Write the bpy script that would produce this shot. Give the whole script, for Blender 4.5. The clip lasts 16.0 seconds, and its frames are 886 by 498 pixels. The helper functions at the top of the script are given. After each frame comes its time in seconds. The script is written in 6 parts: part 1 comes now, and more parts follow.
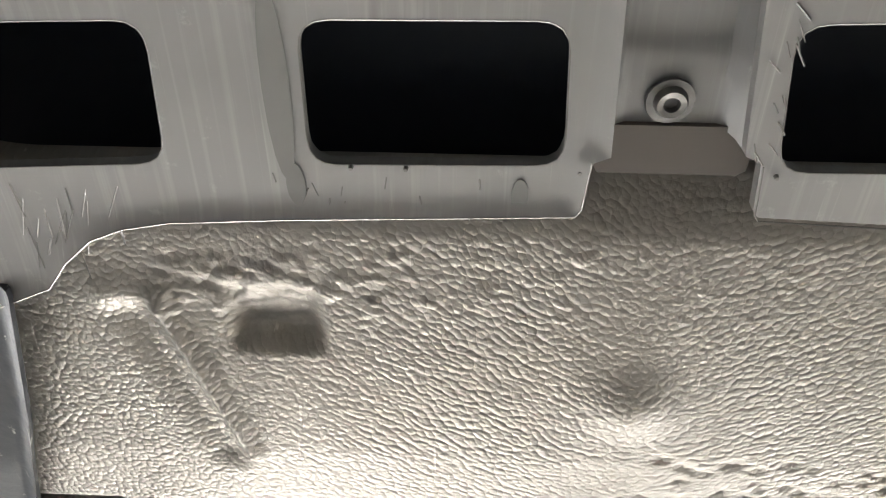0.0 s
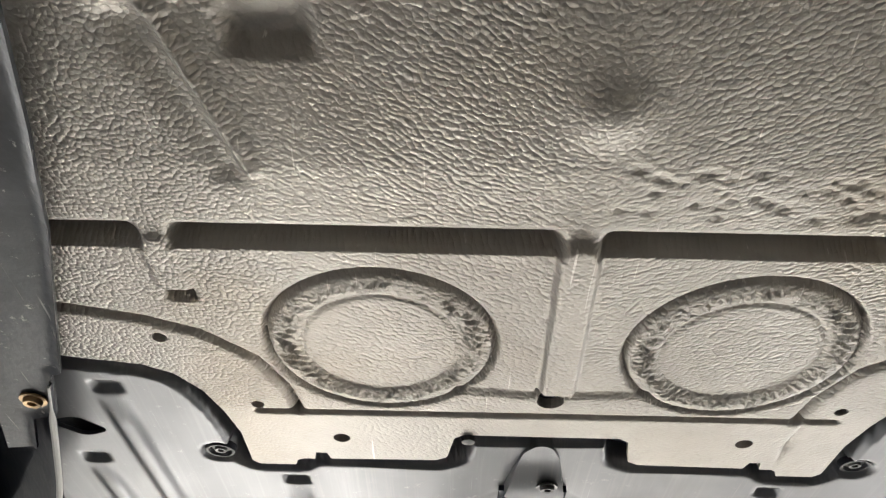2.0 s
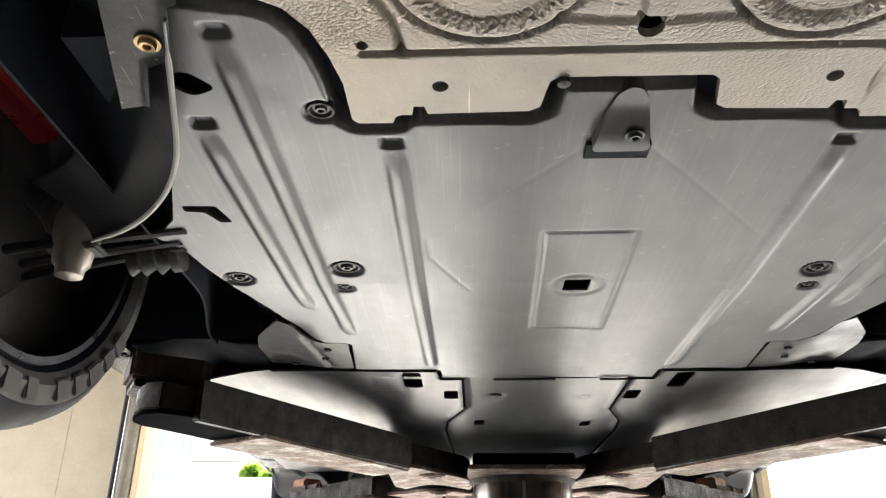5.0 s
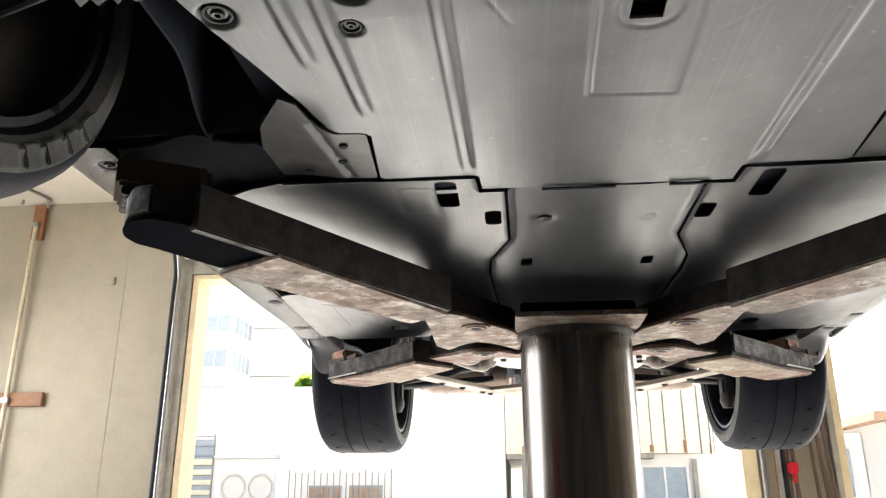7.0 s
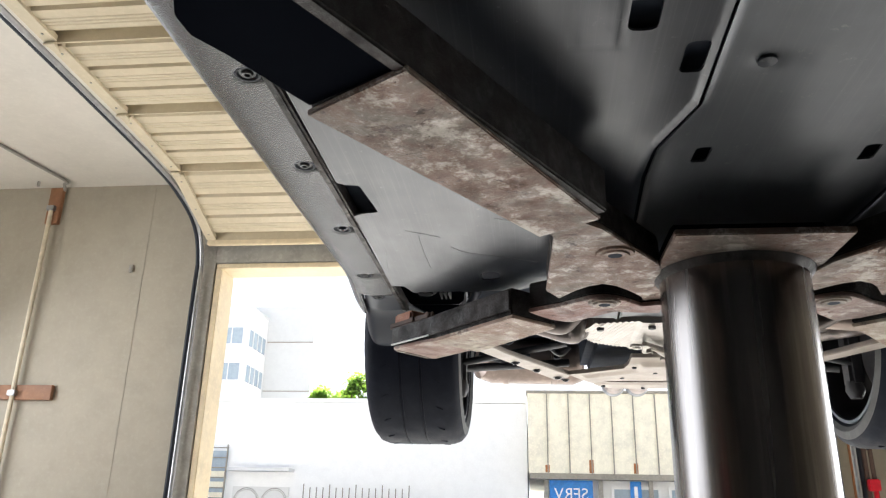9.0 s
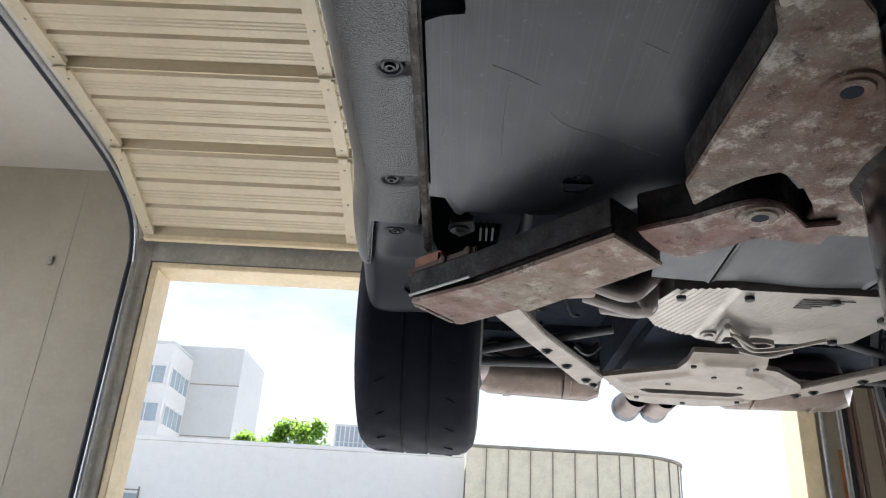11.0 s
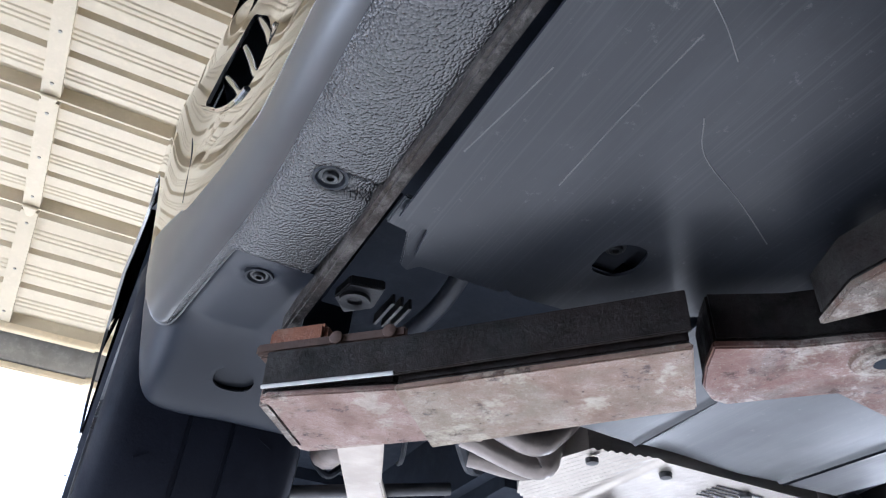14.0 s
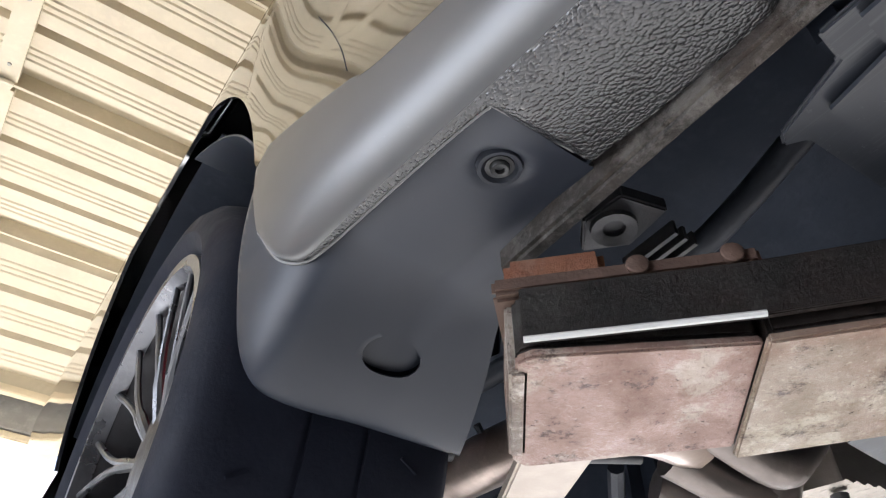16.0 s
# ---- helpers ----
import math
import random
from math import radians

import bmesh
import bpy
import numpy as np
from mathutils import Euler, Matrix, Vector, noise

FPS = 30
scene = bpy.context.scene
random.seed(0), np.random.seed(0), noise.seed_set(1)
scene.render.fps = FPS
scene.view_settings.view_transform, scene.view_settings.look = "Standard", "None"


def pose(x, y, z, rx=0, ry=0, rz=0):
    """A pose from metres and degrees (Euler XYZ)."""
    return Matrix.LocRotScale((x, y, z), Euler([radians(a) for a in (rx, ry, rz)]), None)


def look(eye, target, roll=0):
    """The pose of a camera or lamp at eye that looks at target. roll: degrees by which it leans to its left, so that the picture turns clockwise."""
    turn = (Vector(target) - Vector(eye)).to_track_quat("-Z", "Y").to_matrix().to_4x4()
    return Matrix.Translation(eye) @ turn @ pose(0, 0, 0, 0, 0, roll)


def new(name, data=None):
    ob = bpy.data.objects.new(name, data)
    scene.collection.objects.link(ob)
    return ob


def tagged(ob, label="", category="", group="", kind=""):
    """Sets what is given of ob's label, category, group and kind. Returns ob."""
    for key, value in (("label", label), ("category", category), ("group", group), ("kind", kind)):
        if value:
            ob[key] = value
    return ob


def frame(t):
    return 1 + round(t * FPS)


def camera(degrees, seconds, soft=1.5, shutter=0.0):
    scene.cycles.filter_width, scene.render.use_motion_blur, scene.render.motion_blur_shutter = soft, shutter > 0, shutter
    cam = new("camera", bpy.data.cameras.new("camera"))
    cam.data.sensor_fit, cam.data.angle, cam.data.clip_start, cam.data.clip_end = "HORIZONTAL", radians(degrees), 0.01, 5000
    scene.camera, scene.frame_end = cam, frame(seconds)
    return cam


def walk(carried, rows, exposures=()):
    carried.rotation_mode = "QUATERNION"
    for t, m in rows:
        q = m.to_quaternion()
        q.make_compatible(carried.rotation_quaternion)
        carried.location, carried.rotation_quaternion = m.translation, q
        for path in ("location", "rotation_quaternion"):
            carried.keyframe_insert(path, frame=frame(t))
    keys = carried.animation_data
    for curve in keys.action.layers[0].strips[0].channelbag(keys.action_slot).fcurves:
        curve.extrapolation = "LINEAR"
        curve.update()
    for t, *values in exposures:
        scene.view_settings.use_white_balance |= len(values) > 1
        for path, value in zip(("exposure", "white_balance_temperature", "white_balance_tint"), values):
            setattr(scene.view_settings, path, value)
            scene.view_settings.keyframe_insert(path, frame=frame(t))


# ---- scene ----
cam = camera(60.2, 16.0, 1.2)
METRES, EYE, TILT, LEAN, TURN = 3.0, 1.55, 50.0, -2.3, 0.0
ROWS = [
    (0.0, 0.0, 0.0, 0.0, 0.0, 0.0, -0.0),
    (0.5, -0.0004, -0.0014, -0.0052, -0.18, -3.2, 0.16),
    (1.0, 0.0004, -0.0026, -0.0101, -0.46, -6.02, 0.26),
    (1.5, 0.0012, -0.004, -0.016, -0.63, -8.78, 0.35),
    (2.0, 0.0001, -0.0059, -0.0232, -0.84, -11.52, 0.42),
    (2.5, -0.0013, -0.0075, -0.0299, -0.86, -13.95, 0.53),
    (3.0, -0.0053, -0.0105, -0.0373, -0.84, -16.57, 0.74),
    (3.5, -0.01, -0.0139, -0.0431, -0.74, -19.06, 1.03),
    (4.0, -0.0153, -0.0177, -0.0507, -0.64, -21.5, 1.43),
    (6.5, -0.0314, -0.0117, -0.1249, 1.1, -30.35, 5.31),
    (7.0, -0.0261, 0.0063, -0.1604, 1.85, -31.58, 5.96),
    (7.5, -0.0379, 0.0193, -0.1825, 2.46, -32.06, 6.19),
    (8.0, -0.0672, 0.0421, -0.212, 2.91, -31.75, 6.06),
    (8.5, -0.099, 0.0607, -0.2416, 3.11, -30.93, 5.81),
    (9.0, -0.111, 0.0869, -0.2891, 3.28, -29.88, 5.49),
    (11.5, -0.2322, 0.2274, -0.4926, -1.12, -24.33, -3.76),
    (12.0, -0.262, 0.2562, -0.5237, -5.09, -22.43, -7.93),
    (12.5, -0.286, 0.2783, -0.5341, -9.76, -19.63, -12.42),
    (13.0, -0.2948, 0.3017, -0.5333, -13.88, -16.43, -16.21),
    (13.5, -0.2986, 0.3302, -0.5525, -16.95, -13.38, -19.03),
    (14.0, -0.2976, 0.3643, -0.5779, -19.24, -10.75, -21.16),
    (14.5, -0.3094, 0.4055, -0.5997, -21.45, -7.77, -22.9),
    (15.0, -0.3268, 0.4414, -0.6297, -23.66, -5.72, -23.88),
    (15.5, -0.3332, 0.4622, -0.6521, -25.03, -4.03, -24.16),
    (16.0, -0.3317, 0.4944, -0.685, -25.57, -2.83, -23.9),
]
walk(cam, [(t, pose(0, 0, EYE, TILT, LEAN, TURN) @ pose(METRES * x, METRES * y, METRES * z, 90 + pitch, roll, yaw)) for t, x, y, z, yaw, pitch, roll in ROWS],
     exposures=[(0.0, 4.05, 6300, 10), (1.0, 3.70, 6400, 10), (2.0, 3.35, 6400, 10), (4.0, 3.2, 6500, 10), (6.5, 3.0, 6600, 10), (9.0, 2.5, 6150, 10), (11.3, 1.85, 5750, 10), (12.0, 1.85, 5600, 12), (13.5, 2.6, 5150, 14), (16.0, 3.05, 5900, 13)])

# ---- world, sun and lamps ----
SUN_EL, SUN_AZ = 36.0, -9.0
world = bpy.data.worlds.new("sky")
scene.world = world
world.use_nodes = True
wn, wl = world.node_tree.nodes, world.node_tree.links
wn.clear()
w_out = wn.new("ShaderNodeOutputWorld")
w_bg = wn.new("ShaderNodeBackground")
w_sky = wn.new("ShaderNodeTexSky")
w_sky.sky_type = "NISHITA"
w_sky.sun_disc = False
w_sky.dust_density = 0.3
w_sky.sun_elevation = radians(SUN_EL)
w_sky.sun_rotation = radians(SUN_AZ)
w_co = wn.new("ShaderNodeTexCoord")
w_map = wn.new("ShaderNodeMapping")
w_map.inputs["Scale"].default_value = (1.0, 1.0, 2.6)
w_map.inputs["Location"].default_value = (0.35, 0.2, 0.1)
w_noise = wn.new("ShaderNodeTexNoise")
w_noise.inputs["Scale"].default_value = 2.3
w_noise.inputs["Detail"].default_value = 7.0
w_noise.inputs["Roughness"].default_value = 0.55
w_ramp = wn.new("ShaderNodeValToRGB")
w_ramp.color_ramp.elements[0].position = 0.43
w_ramp.color_ramp.elements[1].position = 0.60
w_mix = wn.new("ShaderNodeMix")
w_mix.data_type = "RGBA"
w_mix.inputs["B"].default_value = (6.3, 6.45, 6.6, 1)
wl.new(w_co.outputs["Generated"], w_map.inputs["Vector"])
wl.new(w_map.outputs["Vector"], w_noise.inputs["Vector"])
# more cloud towards the horizon
w_sep = wn.new("ShaderNodeSeparateXYZ")
w_low = wn.new("ShaderNodeMath")
w_low.operation = "MULTIPLY_ADD"
w_low.inputs[1].default_value, w_low.inputs[2].default_value = -1.25, 0.49
w_add = wn.new("ShaderNodeMath")
w_dim = wn.new("ShaderNodeVectorMath")
w_dim.operation = "MULTIPLY"
w_dim.inputs[1].default_value = (0.66, 0.64, 0.63)
wl.new(w_co.outputs["Generated"], w_sep.inputs[0])
wl.new(w_sep.outputs["Z"], w_low.inputs[0])
wl.new(w_low.outputs[0], w_add.inputs[0])
wl.new(w_noise.outputs["Fac"], w_add.inputs[1])
wl.new(w_add.outputs[0], w_ramp.inputs["Fac"])
wl.new(w_ramp.outputs["Color"], w_mix.inputs["Factor"])
wl.new(w_sky.outputs["Color"], w_dim.inputs[0])
wl.new(w_dim.outputs[0], w_mix.inputs["A"])
wl.new(w_mix.outputs["Result"], w_bg.inputs["Color"])
w_bg.inputs["Strength"].default_value = 0.05
wl.new(w_bg.outputs["Background"], w_out.inputs["Surface"])

sun = new("sun", bpy.data.lights.new("sun", "SUN"))
sun.data.energy, sun.data.angle, sun.data.color = 5.0, radians(0.6), (1.0, 0.95, 0.87)
az, el = radians(SUN_AZ), radians(SUN_EL)
sun_way = Vector((math.sin(az) * math.cos(el), math.cos(az) * math.cos(el), math.sin(el)))
sun.matrix_world = look((0, 0, 30), Vector((0, 0, 30)) - sun_way)

# fill lamp in an unseen opening, added to light the car's flank
west_fill = new("west_fill_lamp", bpy.data.lights.new("west_fill_lamp", "AREA"))
west_fill.data.shape, west_fill.data.size, west_fill.data.size_y, west_fill.data.energy, west_fill.data.color = "RECTANGLE", 3.4, 2.2, 20.0, (0.97, 0.985, 1.0)
second_bay = new("second_bay_daylight", bpy.data.lights.new("second_bay_daylight", "AREA"))
second_bay.data.shape, second_bay.data.size, second_bay.data.size_y, second_bay.data.energy, second_bay.data.color = "RECTANGLE", 3.1, 2.7, 30.0, (1.0, 0.98, 0.95)
second_bay.matrix_world = look((4.65, 6.1, 1.45), (3.2, 0.0, 1.2))
west_fill.matrix_world = look((-4.9, 3.6, 2.1), (-2.6, 3.5, 0.0))


# ---- materials ----
class Mat:
    """A small builder of node materials."""

    def __init__(self, name, color, rough=0.5, metal=0.0, spec=0.5):
        self.m = bpy.data.materials.new(name)
        self.m.use_nodes = True
        self.t = self.m.node_tree
        self.b = self.t.nodes["Principled BSDF"]
        self.col = self.rgb(color)
        self.set("Roughness", rough)
        self.set("Metallic", metal)
        self.set("Specular IOR Level", spec)
        self.height = None
        self.co = self.node("ShaderNodeTexCoord").outputs["Object"]

    def node(self, kind):
        return self.t.nodes.new(kind)

    def rgb(self, c):
        n = self.node("ShaderNodeRGB")
        n.outputs[0].default_value = (*c, 1)
        return n.outputs[0]

    def set(self, key, v):
        self.b.inputs[key].default_value = v

    def mapped(self, scale):
        n = self.node("ShaderNodeMapping")
        n.inputs["Scale"].default_value = scale
        self.t.links.new(self.co, n.inputs["Vector"])
        return n.outputs[0]

    def noise(self, scale, detail=4, rough=0.55, stretch=(1, 1, 1), warp=0.0):
        n = self.node("ShaderNodeTexNoise")
        n.inputs["Scale"].default_value, n.inputs["Detail"].default_value = scale, detail
        n.inputs["Roughness"].default_value, n.inputs["Distortion"].default_value = rough, warp
        self.t.links.new(self.mapped(stretch), n.inputs["Vector"])
        return n.outputs["Fac"]

    def cells(self, scale, stretch=(1, 1, 1), kind="SMOOTH_F1", warp=None):
        n = self.node("ShaderNodeTexVoronoi")
        n.feature = kind
        n.inputs["Scale"].default_value = scale
        v = self.mapped(stretch)
        if warp:
            k = self.node("ShaderNodeTexNoise")
            k.inputs["Scale"].default_value = warp[0]
            self.t.links.new(self.co, k.inputs["Vector"])
            a = self.node("ShaderNodeVectorMath")
            a.operation = "MULTIPLY_ADD"
            a.inputs[1].default_value = (warp[1],) * 3
            self.t.links.new(k.outputs["Color"], a.inputs[0])
            self.t.links.new(v, a.inputs[2])
            v = a.outputs[0]
        self.t.links.new(v, n.inputs["Vector"])
        return n.outputs["Distance"]

    def ramp(self, fac, a, b, lo=0.0, hi=1.0):
        n = self.node("ShaderNodeMapRange")
        n.inputs["From Min"].default_value, n.inputs["From Max"].default_value = a, b
        n.inputs["To Min"].default_value, n.inputs["To Max"].default_value = lo, hi
        self.t.links.new(fac, n.inputs["Value"])
        return n.outputs["Result"]

    def math(self, op, a, b):
        n = self.node("ShaderNodeMath")
        n.operation = op
        for i, v in enumerate((a, b)):
            if isinstance(v, (int, float)):
                n.inputs[i].default_value = v
            else:
                self.t.links.new(v, n.inputs[i])
        return n.outputs[0]

    def over(self, color, fac, mode="MIX"):
        n = self.node("ShaderNodeMix")
        n.data_type, n.blend_type = "RGBA", mode
        self.t.links.new(fac, n.inputs["Factor"])
        self.t.links.new(self.col, n.inputs["A"])
        self.t.links.new(self.rgb(color) if isinstance(color, tuple) else color, n.inputs["B"])
        self.col = n.outputs["Result"]
        return self

    def random_tone(self, amount):
        i = self.node("ShaderNodeObjectInfo")
        h = self.node("ShaderNodeHueSaturation")
        self.t.links.new(self.ramp(i.outputs["Random"], 0, 1, 1 - amount, 1 + amount), h.inputs["Value"])
        self.t.links.new(self.col, h.inputs["Color"])
        self.col = h.outputs["Color"]
        return self

    def gloss(self, fac):
        self.t.links.new(fac, self.b.inputs["Roughness"])
        return self

    def bump(self, fac, depth, strength=1.0):
        n = self.node("ShaderNodeBump")
        n.inputs["Distance"].default_value, n.inputs["Strength"].default_value = depth, strength
        self.t.links.new(fac, n.inputs["Height"])
        if self.height:
            self.t.links.new(self.height, n.inputs["Normal"])
        self.height = n.outputs["Normal"]
        return self

    def done(self):
        self.t.links.new(self.col, self.b.inputs["Base Color"])
        if self.height:
            self.t.links.new(self.height, self.b.inputs["Normal"])
        return self.m


def streaked(name, color, rough, metal, light, amount, spec=0.5):
    """Sheet that the road has scratched lengthwise."""
    k = Mat(name, color, rough, metal, spec)
    fine = k.noise(60, 3, 0.6, (5, 0.035, 1))
    k.over(light, k.ramp(fine, 0.53, 0.76, 0, amount))
    k.over(tuple(min(1, c * 1.5) for c in light), k.ramp(k.noise(150, 2, 0.4, (3, 0.02, 1)), 0.70, 0.80, 0, 0.06 + amount * 0.5))
    k.over(tuple(c * 0.55 for c in color), k.ramp(k.noise(5, 5, 0.6), 0.5, 0.75, 0, 0.45))
    k.over(tuple(c * 0.35 for c in color), k.ramp(k.noise(16, 3, 0.5, (2.2, 0.35, 1)), 0.70, 0.76, 0, 0.5))
    k.over(tuple(min(1, c * 1.5 + 0.02) for c in color), k.ramp(k.noise(9, 5, 0.65, (1.6, 0.5, 1)), 0.52, 0.8, 0, 0.4))
    k.over(light, k.ramp(k.noise(60, 6, 0.75), 0.62, 0.72, 0, 0.45))
    k.gloss(k.ramp(k.noise(12, 4, 0.6, (2, 0.5, 1)), 0.3, 0.8, rough - 0.04, rough + 0.08))
    k.bump(fine, 0.000012).bump(k.noise(7, 2), 0.003)
    return k.done()


def tray_material():
    """Dusty pressed fleece, creased in a herringbone, with a sheen towards the light."""
    k = Mat("dusty_fleece", (0.41, 0.39, 0.355), 0.46, 0.42, 0.8)
    k.over((0.26, 0.24, 0.215), k.ramp(k.noise(8, 5, 0.6), 0.45, 0.72, 0, 0.55))
    k.over((0.44, 0.38, 0.30), k.ramp(k.noise(4, 3), 0.52, 0.7, 0, 0.5))
    k.over((0.30, 0.27, 0.235), k.ramp(k.noise(60, 5, 0.7), 0.55, 0.75, 0, 0.5))
    k.over((0.68, 0.66, 0.62), k.ramp(k.noise(80, 2, 0.5, (4, 0.10, 1)), 0.715, 0.76, 0, 0.7))
    k.over((0.10, 0.09, 0.08), k.ramp(k.noise(55, 3, 0.6, (3.2, 0.22, 1)), 0.735, 0.77, 0, 0.5))
    xyz = k.node("ShaderNodeSeparateXYZ")
    k.t.links.new(k.co, xyz.inputs[0])
    X, Y = xyz.outputs[0], xyz.outputs[1]

    def creases(turn, along, across):
        m = k.node("ShaderNodeMapping")
        m.inputs["Rotation"].default_value = (0, 0, turn)
        k.t.links.new(k.co, m.inputs["Vector"])
        w = k.node("ShaderNodeTexNoise")
        w.inputs["Scale"].default_value, w.inputs["Detail"].default_value = 45, 2
        k.t.links.new(k.co, w.inputs["Vector"])
        a = k.node("ShaderNodeVectorMath")
        a.operation = "MULTIPLY_ADD"
        a.inputs[1].default_value = (0.0030,) * 3
        k.t.links.new(w.outputs["Color"], a.inputs[0])
        k.t.links.new(m.outputs[0], a.inputs[2])
        m2 = k.node("ShaderNodeMapping")
        m2.inputs["Scale"].default_value = (along, across, 1)
        k.t.links.new(a.outputs[0], m2.inputs["Vector"])
        v = k.node("ShaderNodeTexVoronoi")
        v.feature = "F1"
        v.voronoi_dimensions = "2D"
        v.inputs["Scale"].default_value = 1.0
        k.t.links.new(m2.outputs[0], v.inputs["Vector"])
        d = v.outputs["Distance"]
        return k.ramp(k.math("MULTIPLY", d, d), 0, 0.6, 1, 0)
    left, right, fine = creases(-0.55, 235, 375), creases(0.50, 240, 385), creases(0.1, 330, 370)
    mix = k.ramp(X, 0.03, 0.15)
    chevron = k.math("ADD", k.math("MULTIPLY", left, k.math("SUBTRACT", 1.0, mix)), k.math("MULTIPLY", right, mix))
    calm = k.ramp(X, -0.17, -0.03)
    body = k.math("ADD", k.math("MULTIPLY", fine, k.math("MULTIPLY", k.math("SUBTRACT", 1.0, calm), 1.0)), k.math("MULTIPLY", chevron, calm))
    flat = k.math("MULTIPLY", k.ramp(Y, 0.40, 0.44, 0.8, 1.3), k.ramp(Y, 0.60, 0.63, 1.0, 0.35))
    big = k.ramp(k.noise(11, 3), 0.35, 0.65, 0.8, 1.2)
    k.bump(k.math("MULTIPLY", k.math("MULTIPLY", body, big), flat), 0.00062, 1.0).bump(k.noise(700, 3, 0.6), 0.00020)
    return k.done()


def plain(name, color, rough, metal=0.0, vary=0.35, grain=120, depth=0.0006, spec=0.5):
    k = Mat(name, color, rough, metal, spec)
    k.over(tuple(c * (1 - vary) for c in color), k.ramp(k.noise(6, 5, 0.6), 0.42, 0.72, 0, 0.8))
    k.over(tuple(min(1, c * (1 + vary) + 0.004) for c in color), k.ramp(k.noise(28, 5, 0.65), 0.5, 0.78, 0, 0.7))
    k.gloss(k.ramp(k.noise(20, 4), 0.3, 0.75, max(0.02, rough - 0.08), min(1, rough + 0.1)))
    k.bump(k.noise(grain, 4, 0.6), depth)
    return k.done()


def rusty(name, base, rust, pale, amount):
    """Paint worn through to rust and bare, scuffed steel."""
    k = Mat(name, base, 0.55, 0.5)
    k.over(rust, k.ramp(k.noise(7, 8, 0.72, (1, 1, 1), 0.8), 0.42, 0.58, 0, amount))
    k.over(pale, k.ramp(k.noise(11, 9, 0.78), 0.52, 0.60, 0, 0.8))
    k.over(tuple(c * 0.22 for c in rust), k.ramp(k.noise(26, 9, 0.8), 0.56, 0.64, 0, 0.85))
    k.over(tuple(min(1, c * 1.25) for c in pale), k.ramp(k.noise(240, 4, 0.7), 0.60, 0.70, 0, 0.5))
    k.over(tuple(c * 0.15 for c in rust), k.ramp(k.noise(190, 4, 0.7), 0.64, 0.70, 0, 0.9))
    k.gloss(k.ramp(k.noise(25, 6, 0.7), 0.35, 0.65, 0.36, 0.8))
    k.bump(k.noise(45, 8, 0.75), 0.0035)
    return k.done()


def post_material():
    k = Mat("polished_post", (0.17, 0.16, 0.155), 0.22, 1.0)
    k.over((0.55, 0.53, 0.51), k.ramp(k.noise(30, 4, 0.6, (2, 2, 0.05)), 0.5, 0.75, 0, 0.3))
    k.over((0.10, 0.075, 0.06), k.ramp(k.noise(5, 6, 0.65, (1, 1, 0.4)), 0.5, 0.72, 0, 0.35))
    k.gloss(k.ramp(k.noise(24, 4, 0.6, (2, 2, 0.04)), 0.3, 0.75, 0.20, 0.30))
    k.bump(k.noise(30, 4, 0.6, (2, 2, 0.05)), 0.00005)
    return k.done()


def leaf_material():
    """Thin leaves that let the sun through."""
    k = Mat("foliage", (0.12, 0.22, 0.035), 0.5)
    k.over((0.05, 0.11, 0.02), k.ramp(k.noise(3, 3), 0.4, 0.7, 0, 0.7))
    m = k.done()
    t = k.node("ShaderNodeBsdfTranslucent")
    t.inputs["Color"].default_value = (0.30, 0.46, 0.06, 1)
    x = k.node("ShaderNodeMixShader")
    x.inputs["Fac"].default_value = 0.5
    out = k.t.nodes["Material Output"]
    k.t.links.new(k.b.outputs[0], x.inputs[1])
    k.t.links.new(t.outputs[0], x.inputs[2])
    k.t.links.new(x.outputs[0], out.inputs["Surface"])
    return m


def leather(name, color, rough):
    k = Mat(name, color, rough, 0.0, 0.8)
    k.over(tuple(c * 1.35 for c in color), k.ramp(k.noise(12, 4), 0.5, 0.75, 0, 0.5))
    d = k.cells(360, (1, 0.8, 1), "F1", (30, 0.0025))
    k.bump(k.ramp(k.math("MULTIPLY", d, d), 0, 0.7, 1, 0), 0.0008, 1.0).bump(k.noise(620, 3), 0.00020)
    return k.done()


def flecked(name, color, pale):
    """Dark coated metal with chips and dry dust."""
    k = Mat(name, color, 0.42, 0.3)
    k.over(tuple(c * 1.9 for c in color), k.ramp(k.noise(14, 6, 0.7), 0.45, 0.75, 0, 0.8))
    k.over(pale, k.ramp(k.noise(130, 4, 0.65), 0.64, 0.72, 0, 0.8))
    k.over(pale, k.ramp(k.noise(90, 2, 0.5, (4, 0.15, 1)), 0.70, 0.76, 0, 0.6))
    k.bump(k.noise(60, 5, 0.6), 0.0008)
    return k.done()


def clean(name, color, rough, metal=0.0, spec=0.5, wave=0.0008):
    """A moulded or painted surface with only a breath of unevenness."""
    k = Mat(name, color, rough, metal, spec)
    k.over(tuple(c * 1.25 + 0.002 for c in color), k.ramp(k.noise(5, 3, 0.5), 0.35, 0.75, 0, 0.5))
    k.over(tuple(c * 1.8 + 0.01 for c in color), k.ramp(k.noise(260, 2, 0.5), 0.72, 0.80, 0, 0.25))
    k.gloss(k.ramp(k.noise(9, 3), 0.3, 0.75, max(0.02, rough - 0.03), rough + 0.05))
    k.bump(k.noise(6, 2), wave)
    return k.done()


